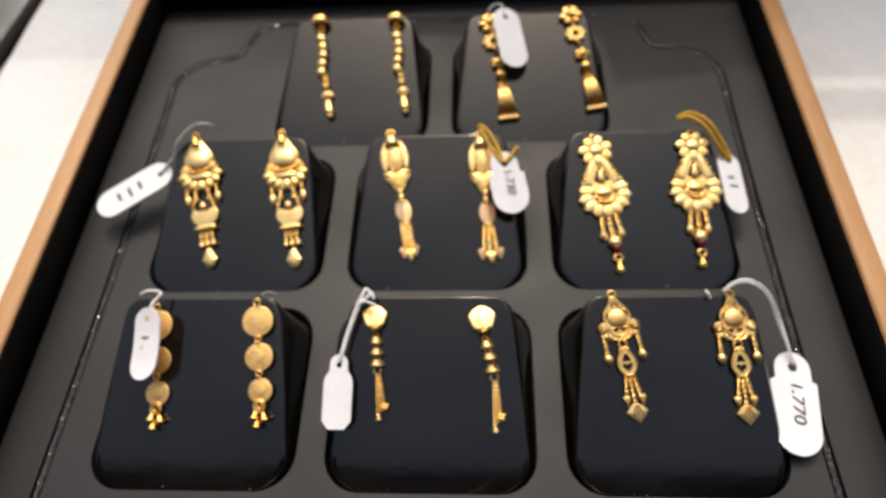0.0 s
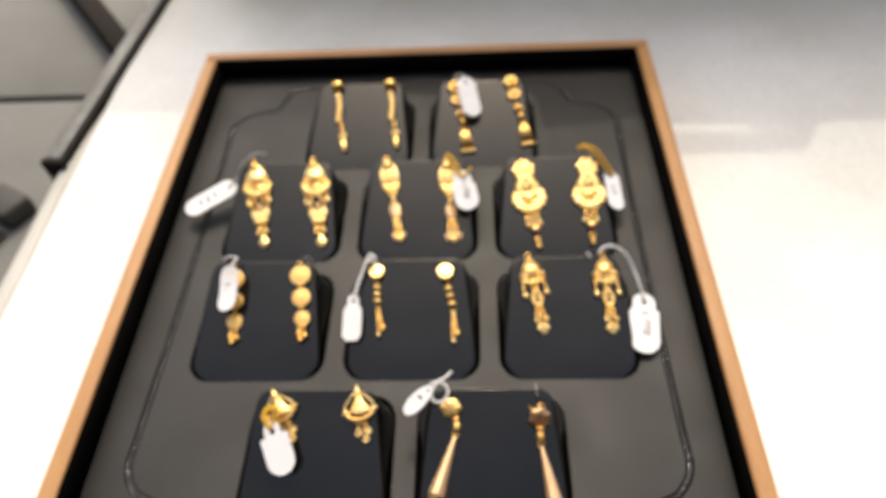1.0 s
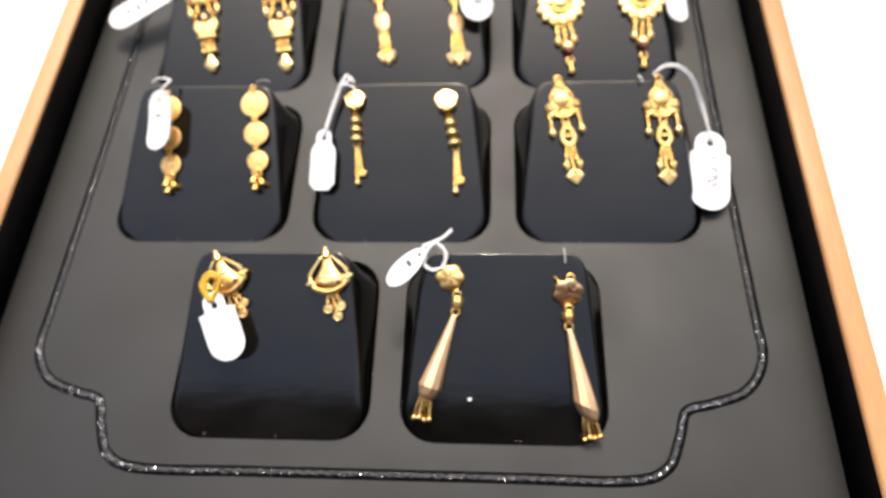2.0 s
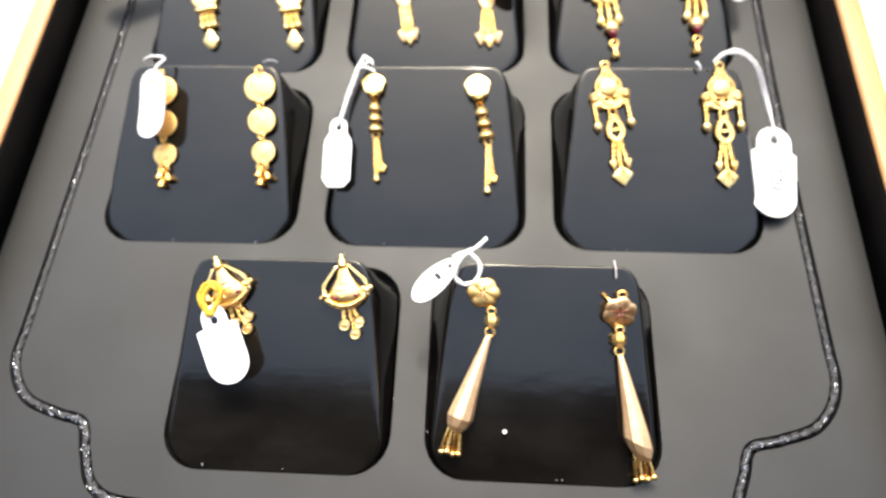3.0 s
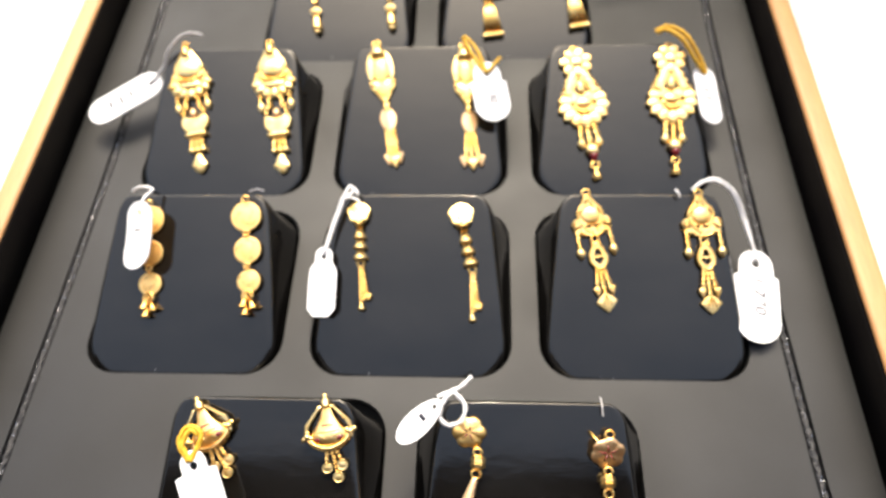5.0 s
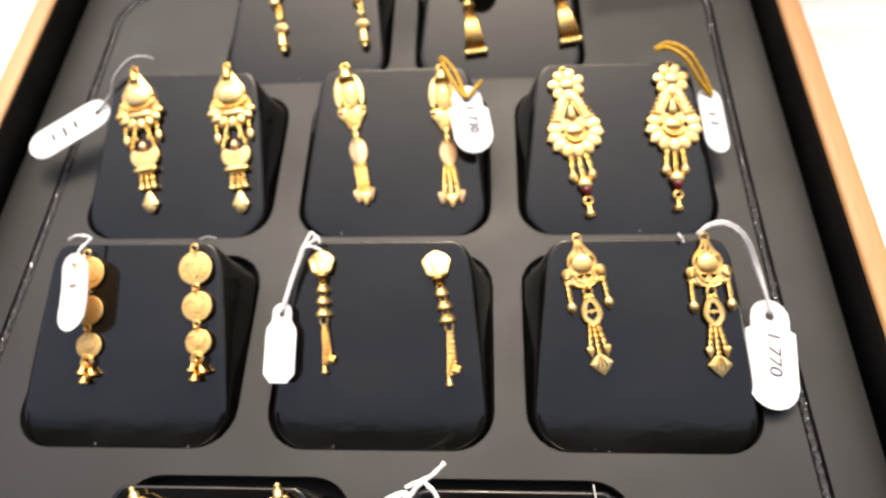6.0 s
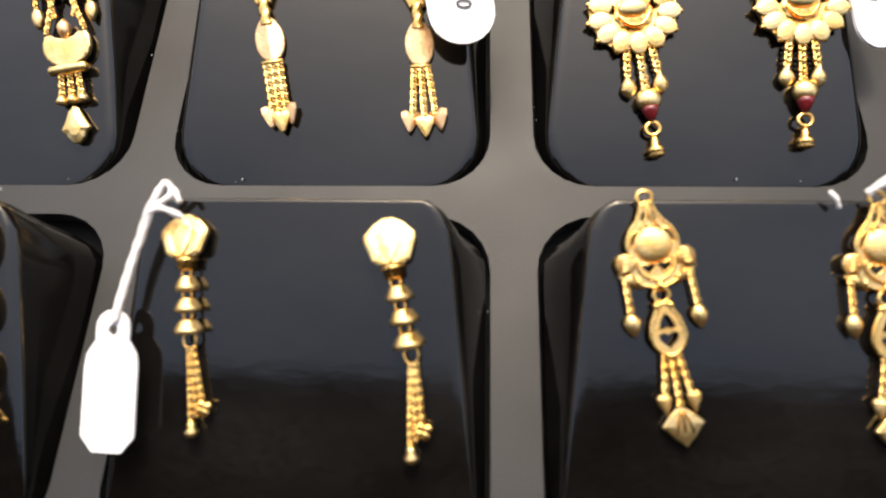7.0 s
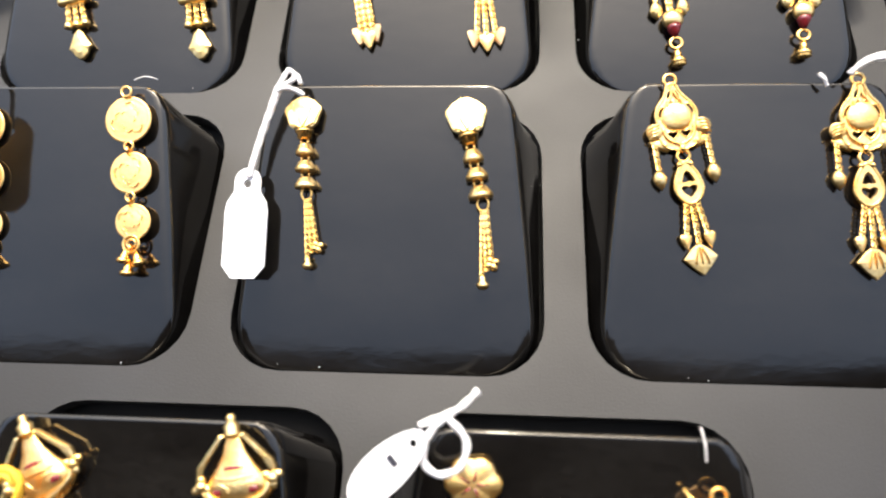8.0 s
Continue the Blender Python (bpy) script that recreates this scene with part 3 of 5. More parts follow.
# ---- row of two pads at the far end ----
def bead_drop():
    """36 mm: a round stud and a slim jointed string of beads."""
    e = earring("slim gold drop earring with a round stud and jointed beads")
    part("stud", ball(NEW(), (0, -2.4, 1.6), 2.35, (1, 1, 0.85), 18, 12), GOLD, e)
    bm = NEW()
    for i, (x, y) in enumerate(((0.0, -5.2), (-0.2, -6.6))):
        hoop(bm, (x, y, 1.0), 0.75, 0.22, (1, 0, 0) if i else (0, 0, 1))
    part("link", bm, GOLD, e)
    for k in range(5):
        y = -8.6 - 2.9 * k
        x = 0.35 * math.sin(k * 1.1)
        part("bead", lathe(NEW(), (x, y + 1.4, 1.1), (x, y - 1.4, 1.1), [(0, 0.5), (0.12, 0.95), (0.3, 1.35), (0.5, 1.1), (0.7, 1.35), (0.88, 0.95), (1, 0.5)], 10), GOLD_PALE, e)
    bm = NEW()
    chain(bm, (0.4, -21.6, 1.0), (0.7, -26.0, 1.0), 1.0, 0.25)
    part("chain", bm, GOLD, e)
    part("cap", petals(ball(NEW(), (0.8, -28.2, 1.0), 1.0), (0.8, -28.2, 1.0), 6, 0.8, 0.6), GOLD_PALE, e)
    part("bell", lathe(NEW(), (0.8, -29.4, 1.0), (1.1, -34.6, 1.0), [(0, 0.5), (0.3, 0.95), (0.7, 1.0), (0.8, 1.25), (1, 1.1)], 12), GOLD, e)
    part("ball", ball(NEW(), (1.1, -35.2, 1.0), 0.85), GOLD_PALE, e)
    return e


e = place(bead_drop(), 1, (-0.0384, 0.1935), (-0.0350, 0.1601), 36, wide=1.25)
second(e, 1, (-0.0145, 0.1935), (-0.0120, 0.1610), 36, wide=1.25)


def rosette_drop():
    """36 mm: rosette stud, open rosette, bead and a flared tassel."""
    e = earring("gold drop earring with open rosettes and a flared tassel")
    bm = petals(NEW(), (0, -3.2, 1.0), 6, 1.9, 1.15, 0.6)
    part("stud", ball(bm, (0, -3.2, 1.5), 1.3), GOLD, e)
    part("loop", hoop(NEW(), (0, -0.6, 0.8), 0.75, 0.25), GOLD, e)
    bm = petals(NEW(), (0.2, -9.6, 0.9), 8, 1.9, 0.85, 0.6)
    part("rosette", hoop(bm, (0.2, -9.6, 1.1), 1.2, 0.35), GOLD_SATIN, e)
    bm = NEW()
    hoop(bm, (0.1, -6.6, 0.9), 0.7, 0.22, (1, 0, 0))
    part("link", bm, GOLD, e)
    bm = NEW()
    hoop(bm, (0.5, -13.2, 0.9), 0.7, 0.22, (1, 0, 0))
    part("link", bm, GOLD, e)
    bm = petals(NEW(), (0.7, -16.8, 0.9), 5, 1.1, 0.9, 0.7)
    part("bead", ball(bm, (0.7, -16.8, 1.3), 1.2), GOLD, e)
    part("cap", lathe(NEW(), (0.8, -19.2, 1.0), (1.0, -22.2, 1.0), [(0, 0.5), (0.25, 1.1), (0.6, 1.5), (1, 1.2)], 12), GOLD, e)
    for k in range(4):
        x = -1.5 + 1.0 * k
        part("tassel_strand", rod(NEW(), (1.0 + x * 0.4, -22, 0.9), (1.3 + x * 1.35, -34.5, 0.9), 0.42, 0.62, 8), GOLD, e)
        part("tassel_bead", ball(NEW(), (1.3 + x * 1.35, -35.1, 0.9), 0.85, (1, 1.1, 1), 10, 7), GOLD_PALE, e)
    return e


e = place(rosette_drop(), 1, (0.0145, 0.1922), (0.0188, 0.1582), 36, wide=1.15)
second(e, 1, (0.0392, 0.1938), (0.0448, 0.1606), 36, wide=1.15)


# ---- row of three pads behind ----
def crescent_drop():
    """38 mm: bud, ribbed dome over a pierced fan, chains to a crescent, three tails and a notched leaf."""
    e = earring("ornate gold drop earring with a pointed dome, fringe and crescent")
    part("loop", hoop(NEW(), (0, -0.9, 0.9), 0.75, 0.3), GOLD, e)
    part("bud", lathe(NEW(), (0, -1.4, 1.3), (0, -4.6, 1.5), [(0, 0.5), (0.25, 1.0), (0.5, 1.2), (0.75, 0.95), (1, 1.3)], 12), GOLD, e)
    part("crown", plate(NEW(), mirror([(0, -1.0), (0.9, -1.8), (1.5, -3.0), (2.4, -4.6), (3.5, -6.4), (3.9, -8.2), (0, -8.8)]), 0.1, 1.2, 0.6), GOLD_PALE, e, smooth=False)
    part("dome", ball(NEW(), (0, -8.4, 1.0), 3.5, (1, 0.9, 0.36), 20, 12), GOLD_PALE, e)
    part("dome_rim", hoop(NEW(), (0, -8.4, 1.2), 3.4, 0.22, squash=0.91, n=28), GOLD, e)
    fan = mirror([(0, -8.4), (3.6, -8.6), (4.9, -10.2), (5.0, -12.0), (4.4, -13.8), (2.8, -15.0), (0, -15.6)])
    holes = [oval_line((0, -10.6), 0.62, 0.5)] + [oval_line((s * 3.3, -10.6), 0.42, 0.42) for s in (-1, 1)]
    part("pierced_fan", fret([fan] + holes, 0.5, 1.1), GOLD, e, smooth=False)
    part("fan_back", plate(NEW(), [(x * 0.9, -11.6 + (y + 11.6) * 0.9) for x, y in fan], 0.1, 0.4), ENAMEL_AND_SHADE, e, "dark red backing behind the openings")
    part("collar", wire(NEW(), [(-4.4, -9.4, 1.1), (-2.6, -11.2, 1.6), (0, -11.9, 1.9), (2.6, -11.2, 1.6), (4.4, -9.4, 1.1)], 0.34), GOLD, e)
    part("lower_dome", ball(NEW(), (0, -13.0, 1.0), 2.6, (1.25, 0.5, 0.3), 16, 10), GOLD_PALE, e)
    for i in range(7):
        a = math.pi * (1.03 + 0.94 * i / 6)
        part("petal", plate(NEW(), oval_line((4.5 * math.cos(a), -12.2 + 3.2 * math.sin(a)), 1.45, 1.0, a), 0.6, 1.25, 0.22), GOLD_PALE if i % 2 else GOLD_SATIN, e)
    for s in (-1, 1):
        part("side_chain", box_chain(NEW(), (s * 3.9, -14.4, 0.8), (s * 4.0, -17.8, 0.8), 0.75), GOLD, e)
        part("side_leaf", plate(NEW(), [(s * 4.0 + x, y) for x, y in ((0, -17.4), (0.7, -18.0), (0.85, -19.0), (0.3, -20.3), (0, -20.6), (-0.3, -20.3), (-0.85, -19.0), (-0.7, -18.0))], 0.3, 0.9, 0.3), GOLD_PALE, e)
        part("fringe_chain", box_chain(NEW(), (s * 0.9, -15.0, 0.9), (s * 2.9, -21.6, 0.8), 0.8), GOLD, e)
        part("fringe_chain", box_chain(NEW(), (s * 2.2, -15.0, 0.8), (s * 1.4, -19.4, 0.7), 0.7), GOLD, e)
    arc = [(3.5 * math.cos(radians(a)), -23.6 + 3.3 * math.sin(radians(a))) for a in range(150, 391, 20)]
    inner = [(2.1 * math.cos(radians(a)), -21.7 + 0.9 * math.sin(radians(a))) for a in range(350, 189, -20)]
    part("crescent", plate(NEW(), arc + inner, 0.3, 1.1, 0.06), GOLD_PALE, e, smooth=False)
    part("crescent_bead", lathe(NEW(), (0, -19.9, 1.0), (0, -22.6, 1.0), [(0, 0.3), (0.35, 0.95), (0.7, 0.9), (1, 0.4)], 12), GOLD_ROSE, e)
    part("bar", lathe(NEW(), (-2.9, -27.2, 1.0), (2.9, -27.2, 1.0), [(0, 0.35), (0.06, 0.75), (0.2, 0.7), (0.5, 0.85), (0.8, 0.7), (0.94, 0.75), (1, 0.35)], 10), GOLD_PALE, e)
    for x in (-1.3, 0, 1.3):
        part("ladder_chain", box_chain(NEW(), (x * 0.95, -27.8, 0.9), (x * 1.1, -31.0, 0.8), 0.95), GOLD, e)
        part("tail_bell", lathe(NEW(), (x * 1.1, -30.8, 0.8), (x * 1.25, -32.2, 0.8), [(0, 0.4), (0.5, 0.75), (0.9, 0.85), (1, 0.5)], 10), GOLD_PALE, e)
    part("leaf", plate(NEW(), mirror([(0, -32.4), (0.8, -33.2), (1.4, -34.6), (2.1, -35.9), (1.4, -36.6), (1.1, -37.3), (0.5, -37.9), (0, -38.0)]), 0.3, 0.9, 0.35), GOLD_PALE, e, smooth=False)
    return e


e = place(crescent_drop(), 2, (-0.0672, 0.1445), (-0.0595, 0.1082), 38, wide=1.0)
second(e, 2, (-0.0430, 0.1448), (-0.0369, 0.1080), 38, wide=1.0)


def tulip_drop(spread=1.0):
    """36 mm: tulip-shaped top, stem, ridged oval leaf and three box chains with small hearts."""
    e = earring("gold drop earring with a tulip top, oval leaf and fine chains")
    part("loop", hoop(NEW(), (0, -0.8, 0.8), 0.75, 0.3), GOLD, e)
    part("neck", lathe(NEW(), (0, -1.2, 1.0), (0, -4.6, 1.1), [(0, 0.6), (0.3, 1.05), (0.6, 1.3), (1, 1.8)], 12), GOLD_PALE, e)
    part("bud", plate(NEW(), oval_line((0, -7.4), 1.85, 4.6, 0, 20), 0.3, 1.2, 0.55), GOLD_SATIN, e)
    part("bud_rim", rim_wire(NEW(), oval_line((0, -8.6), 1.35, 2.9, 0, 16), 1.5, 0.16), GOLD, e)
    for s in (-1, 1):
        part("side_petal", plate(NEW(), [(s * x, y) for x, y in ((1.1, -3.0), (1.8, -3.8), (2.5, -5.6), (2.8, -8.0), (2.6, -10.4), (1.9, -11.8), (1.5, -9.0), (1.3, -6.0))], 0.4, 1.5, 0.12), GOLD_PALE, e, smooth=False)
        part("side_dot", ball(NEW(), (s * 2.0, -12.3, 1.0), 0.5, (1, 1, 0.5), 10, 6), ENAMEL_AND_SHADE, e, "dark red enamel dot")
    cup = mirror([(0, -10.4), (1.5, -11.2), (2.7, -11.4), (2.5, -13.2), (1.5, -14.9), (0.75, -16.9), (0, -17.0)])
    part("cup", plate(NEW(), cup, 0.1, 0.95, 0.25), GOLD, e, smooth=False)
    part("stem", rope(NEW(), (0, -16.4, 0.8), (0, -20.0, 0.8), 0.72), GOLD, e)
    line = oval_line((0, -22.1), 1.62, 3.3, 0, 20)
    bm = plate(NEW(), line, 0.2, 0.6, 0.0)
    for v in bm.verts:
        if v.co.z > 0.0004:
            v.co.z += max(0.0, 1.0 - abs(v.co.x) / (1.3 * MM)) * 0.55 * MM
    part("oval_leaf", bm, GOLD_ROSE, e, smooth=False)
    part("leaf_bar", rod(NEW(), (-1.15, -25.4, 0.8), (1.15, -25.4, 0.8), 0.34, 0.34, 8), GOLD, e)
    for k, x in enumerate((-1.0, 0, 1.0)):
        end = -32.4 - (0.9 if k == 1 else 0)
        part("strand", box_chain(NEW(), (x * 0.75, -25.6, 0.8), (x * 1.25 * spread, end, 0.8), 0.78), GOLD, e)
        c = Vector((x * 1.45 * spread, end + 0.5))
        lean = 0.35 * x
        heart = [(c.x + u + lean * w * -0.3, c.y + w) for u, w in ((0, 0.1), (0.55, 0.35), (1.05, 0.0), (0.95, -0.8), (0.25, -2.5), (0, -2.8), (-0.25, -2.5), (-0.95, -0.8), (-1.05, 0.0), (-0.55, 0.35))]
        bm = plate(NEW(), heart, 0.3 + 0.25 * (k == 1), 0.8 + 0.25 * (k == 1), 0.2)
        for v in bm.verts:
            v.co.z += x * (v.co.x - c.x * MM) * 0.75
        part("strand_heart", bm, GOLD_ROSE if k != 1 else GOLD_SATIN, e, smooth=False)
    return e


place(tulip_drop(0.6), 2, (-0.0128, 0.1440), (-0.0061, 0.1090), 36, wide=1.28)
place(tulip_drop(1.0), 2, (0.0115, 0.1432), (0.0146, 0.1083), 36, wide=1.28)


def fan_drop():
    """37 mm: flower stud, open triangle, dome in a fan of petals, chains, red bead and bell."""
    e = earring("large gold drop earring with a flower, open triangle and petal fan")
    part("loop", hoop(NEW(), (0, -0.7, 0.9), 0.75, 0.25), GOLD, e)
    part("flower_plate", lobed((0, -4.4, 0.2), 3.5, 0.6, 7, 0.22, 0.3, 42), GOLD, e)
    for i in range(7):
        a = 2 * math.pi * i / 7 + 0.3
        part("petal", plate(NEW(), oval_line((2.75 * math.cos(a), -4.4 + 2.6 * math.sin(a)), 1.35, 1.1, a, 10), 0.5, 1.2, 0.12), GOLD_PALE if i % 2 else GOLD_SATIN, e, smooth=False)
    part("flower_centre", ball(NEW(), (0.2, -4.4, 1.1), 1.8, (1, 0.85, 0.36), 16, 10), GOLD_PALE, e)
    body = mirror([(0, -6.2), (1.7, -6.6), (2.6, -8.8), (3.8, -11.6), (4.9, -13.2), (5.6, -15.2), (5.5, -17.6), (4.4, -19.8), (2.8, -21.3), (0, -21.8)])
    holes = [[(0, -8.2), (0.95, -10.0), (2.0, -12.6), (0.9, -13.0), (0, -12.8), (-0.9, -13.0), (-2.0, -12.6), (-0.95, -10.0)]]
    holes += [oval_line((s * 2.75, -15.6), 0.6, 0.8) for s in (-1, 1)]
    part("pierced_body", fret([body] + holes, 0.2, 0.8), GOLD_SATIN, e, smooth=False)
    for s in (-1, 1):
        side_bar = [(s * 0.5, -6.9), (s * 1.7, -6.6), (s * 4.1, -12.9), (s * 2.5, -13.5)]
        part("triangle_side", plate(NEW(), side_bar, 0.6, 1.25, 0.1), GOLD_PALE, e, smooth=False)
        for k in range(6):
            t = (k + 0.3) / 6
            part("spike", rod(NEW(), (s * (1.5 + 2.6 * t), -7.2 - 6.4 * t, 0.9), (s * (2.5 + 2.7 * t), -6.9 - 6.2 * t, 0.9), 0.52, 0.28, 6), GOLD_PALE if k % 2 else GOLD, e)
    part("inner_drop", plate(NEW(), mirror([(0, -9.2), (0.45, -10.2), (0.95, -11.8), (0.8, -13.0), (0, -13.6)]), 0.5, 1.3, 0.35), GOLD_PALE, e)
    part("dome_plate", lobed((0, -16.6, 0.6), 2.7, 0.6, 8, 0.1, 0.1, 40), GOLD, e)
    part("dome", ball(NEW(), (0, -15.9, 1.2), 1.8, (1.15, 0.75, 0.4), 16, 10), GOLD_PALE, e)
    part("dome_band", wire(NEW(), [(-2.0, -16.8, 1.2), (-1.0, -18.2, 1.5), (0, -18.6, 1.6), (1.0, -18.2, 1.5), (2.0, -16.8, 1.2)], 0.28), GOLD, e)
    for i in range(9):
        a = radians(158 + i * 28)
        c = (4.5 * math.cos(a), -16.6 + 4.3 * math.sin(a))
        part("fan_petal", plate(NEW(), oval_line(c, 1.55, 1.2, a, 12), 0.7, 1.3, 0.14), GOLD_PALE if i % 3 else GOLD_SATIN, e, smooth=False)
        part("petal_bead", ball(NEW(), (6.0 * math.cos(a), -16.6 + 5.7 * math.sin(a), 0.9), 0.42, (1, 1, 0.8), 8, 6), GOLD, e)
    for i, x in enumerate((-1.9, 0, 1.9)):
        part("chain", box_chain(NEW(), (x * 0.8, -20.8, 0.8), (x * 1.05, -25.4 - (2.4 if i == 1 else 0), 0.8), 1.05), GOLD, e)
        if i != 1:
            drop = plate(NEW(), leaf_line((x * 1.08, -24.8), 3.6, 2.0, 0, shoulder=0.62), 0.4, 1.0, 0.35)
            part("chain_leaf", drop, GOLD_PALE, e)
            part("leaf_band", rod(NEW(), (x * 1.08 - 0.75, -27.2, 1.1), (x * 1.08 + 0.75, -27.2, 1.1), 0.16, 0.16, 6), GOLD, e)
    part("bead", ball(NEW(), (0.1, -29.0, 1.1), 1.65, (1, 1.05, 0.7)), GOLD_PALE, e)
    part("enamel_cap", lathe(NEW(), (0.1, -29.9, 1.1), (0.1, -32.0, 1.0), [(0, 1.1), (0.3, 1.05), (0.7, 0.7), (1, 0.35)], 12), ENAMEL_AND_SHADE, e, "dark red enamel cap")
    part("ring", hoop(NEW(), (0.1, -33.0, 0.9), 0.9, 0.3), GOLD, e)
    part("bell", lathe(NEW(), (0.1, -33.9, 0.8), (0.1, -37.0, 0.8), [(0, 0.35), (0.25, 0.55), (0.45, 0.6), (0.6, 1.1), (0.75, 1.15), (0.8, 0.9), (0.9, 1.2), (1, 0.6)], 12), GOLD, e)
    return e


e = place(fan_drop(), 2, (0.0415, 0.1416), (0.0470, 0.1060), 37, wide=1.07)
second(e, 2, (0.0673, 0.1424), (0.0673, 0.1072), 37, "large gold drop earring with petal fan, tied with yellow thread", wide=1.07)


# ---- row of three pads in the middle ----
def disc_drop():
    """30 mm: three flat engraved discs and a cluster of three small bells."""
    e = earring("gold drop earring of three engraved discs with tiny bells")
    part("loop", hoop(NEW(), (0, -0.9, 0.8), 0.8, 0.22), GOLD, e)
    y = -5.3
    for r in (3.75, 3.35, 2.85):
        disc = part("disc", button(NEW(), (-0.02 * (y + 5), y, 0.3), r, r, 0.28, 0.22, 28), GOLD_ENGRAVED, e, "engraved matt gold disc")
        bm = NEW()
        for k in range(9):
            a = 2 * math.pi * k / 9 + r
            rr = r * (0.3 + 0.16 * (k % 3))
            wire(bm, [(rr * math.cos(a), y + rr * math.sin(a), 0.78), (rr * 1.2 * math.cos(a + 0.35), y + rr * 1.2 * math.sin(a + 0.35), 0.8), (rr * 1.1 * math.cos(a + 0.75), y + rr * 1.1 * math.sin(a + 0.75), 0.78)], 0.09, 5)
        part("engraving", bm, GOLD, disc)
        y -= r + 0.55
        bm = hoop(NEW(), (0.1, y, 0.7), 0.7, 0.22, (0, 0, 1))
        part("link", hoop(bm, (0.1, y - 0.75, 0.7), 0.6, 0.2, (1, 0, 0)), GOLD, e)
        y -= {3.75: 4.15, 3.35: 3.85, 2.85: 0}[r]
    part("ring", hoop(NEW(), (0.1, -25.0, 0.8), 1.25, 0.28, squash=1.1), GOLD, e)
    for x, yy in ((-1.1, -27.0), (1.5, -27.6), (-0.6, -29.0)):
        bell = lathe(NEW(), (x * 0.6, yy + 1.3, 0.9), (x, yy - 0.9, 0.9), [(0, 0.25), (0.2, 0.45), (0.45, 0.7), (0.6, 0.75), (0.64, 1.1), (0.9, 1.15), (0.94, 0.8), (1, 0.5)], 12)
        part("bell", bell, GOLD, e)
    return e


e = place(disc_drop(), 3, (-0.0646, 0.0916), (-0.0618, 0.0642), 30)
e["label"] = "gold drop earring of engraved discs, half covered by tag"
second(e, 3, (-0.0404, 0.0924), (-0.0377, 0.0648), 30, "gold drop earring of three engraved discs with tiny bells", 0.0007)


def barrel_drop(kink):
    """29 mm: five-sided fluted stud, four graded bells on wire links and two fine chains."""
    e = earring("gold drop earring with a fluted five-sided stud and bells")
    pent = [(0.5, 0.0), (-0.5, 0.0), (-1.9, -0.8), (-3.0, -2.0), (-3.05, -2.7), (-2.2, -5.2), (-1.5, -5.7), (1.5, -5.7), (2.2, -5.2), (3.05, -2.7), (3.0, -2.0), (1.9, -0.8)]
    part("stud", plate(NEW(), pent, 0.2, 1.3, 0.1), GOLD_PALE, e, smooth=False)
    part("stud_petal", plate(NEW(), mirror([(0, -0.1), (0.8, -0.7), (1.45, -2.2), (0.9, -4.0), (0, -5.6)]), 1.2, 1.7, 0.12), GOLD_PALE, e, smooth=False)
    for s in (-1, 1):
        part("stud_petal", plate(NEW(), [(s * x, y) for x, y in ((1.5, -1.4), (2.7, -2.1), (2.8, -2.8), (1.9, -5.1), (0.8, -5.5), (1.3, -3.9), (1.7, -2.4))], 1.2, 1.6, 0.08), GOLD_PALE, e, smooth=False)
    for ob in e.children:
        for v in ob.data.vertices:
            v.co.z += (-3.4 * MM - v.co.y) * 0.24 + 0.55 * MM
    x, y = 0.0, -5.8
    for k, (r0, r1, h) in enumerate(((1.5, 1.25, 1.6), (0.95, 1.55, 1.9), (1.05, 1.7, 1.8), (1.1, 1.85, 1.9))):
        x1 = x + 0.30 * kink
        if k:
            prof = [(0, r0 * 0.7), (0.04, r0), (0.06, r0 * 1.03), (0.60, r1 * 0.97), (0.63, r1), (0.95, r1), (0.97, r1 * 0.97), (1, r1 * 0.6)]
        else:
            prof = [(0, r0), (0.25, r0 * 1.03), (0.3, r0 * 0.8), (0.9, r1), (1, r1 * 0.7)]
        part("bell", lathe(NEW(), (x, y, 1.1), (x1, y - h, 1.1), prof, 16), GOLD_PALE if k else GOLD, e)
        if k < 3:
            for s in (-0.5, 0.5):
                part("link", wire(NEW(), [(x1 + s, y - h + 0.3, 1.0), (x1 + s * 1.15, y - h - 0.5, 1.3), (x1 + s * 0.9 + 0.1 * kink, y - h - 1.3, 1.0)], 0.19, 6), GOLD, e)
        y -= h + (0.95 if k else 0.8)
        x = x1 + 0.30 * kink
    part("ring", hoop(NEW(), (x, y + 0.15, 0.9), 0.85, 0.22, squash=1.25), GOLD, e)
    for s, yy in ((-0.35, -27.4), (0.30, -26.4), (0.95, -25.2)):
        part("chain", box_chain(NEW(), (x + s * 0.5, y - 0.7, 0.9 + 0.1 * s), (x * 0.25 + s * 1.35, yy, 0.8), 0.72), GOLD, e)
    part("ball", lathe(NEW(), (x * 0.25 - 0.4, -27.0, 0.9), (x * 0.2 - 0.4, -29.0, 0.9), [(0, 0.4), (0.2, 0.6), (0.35, 0.5), (0.6, 0.95), (0.85, 0.8), (1, 0.4)], 12), GOLD_PALE, e)
    bm = petals(NEW(), (x * 0.25 + 1.25, -25.4, 0.8), 4, 0.5, 0.6, 0.7, 0.4)
    part("trefoil", bm, GOLD, e)
    return e


place(barrel_drop(-0.05), 3, (-0.0128, 0.0910), (-0.0107, 0.0663), 29)
place(barrel_drop(0.45), 3, (0.0115, 0.0908), (0.0149, 0.0640), 29)


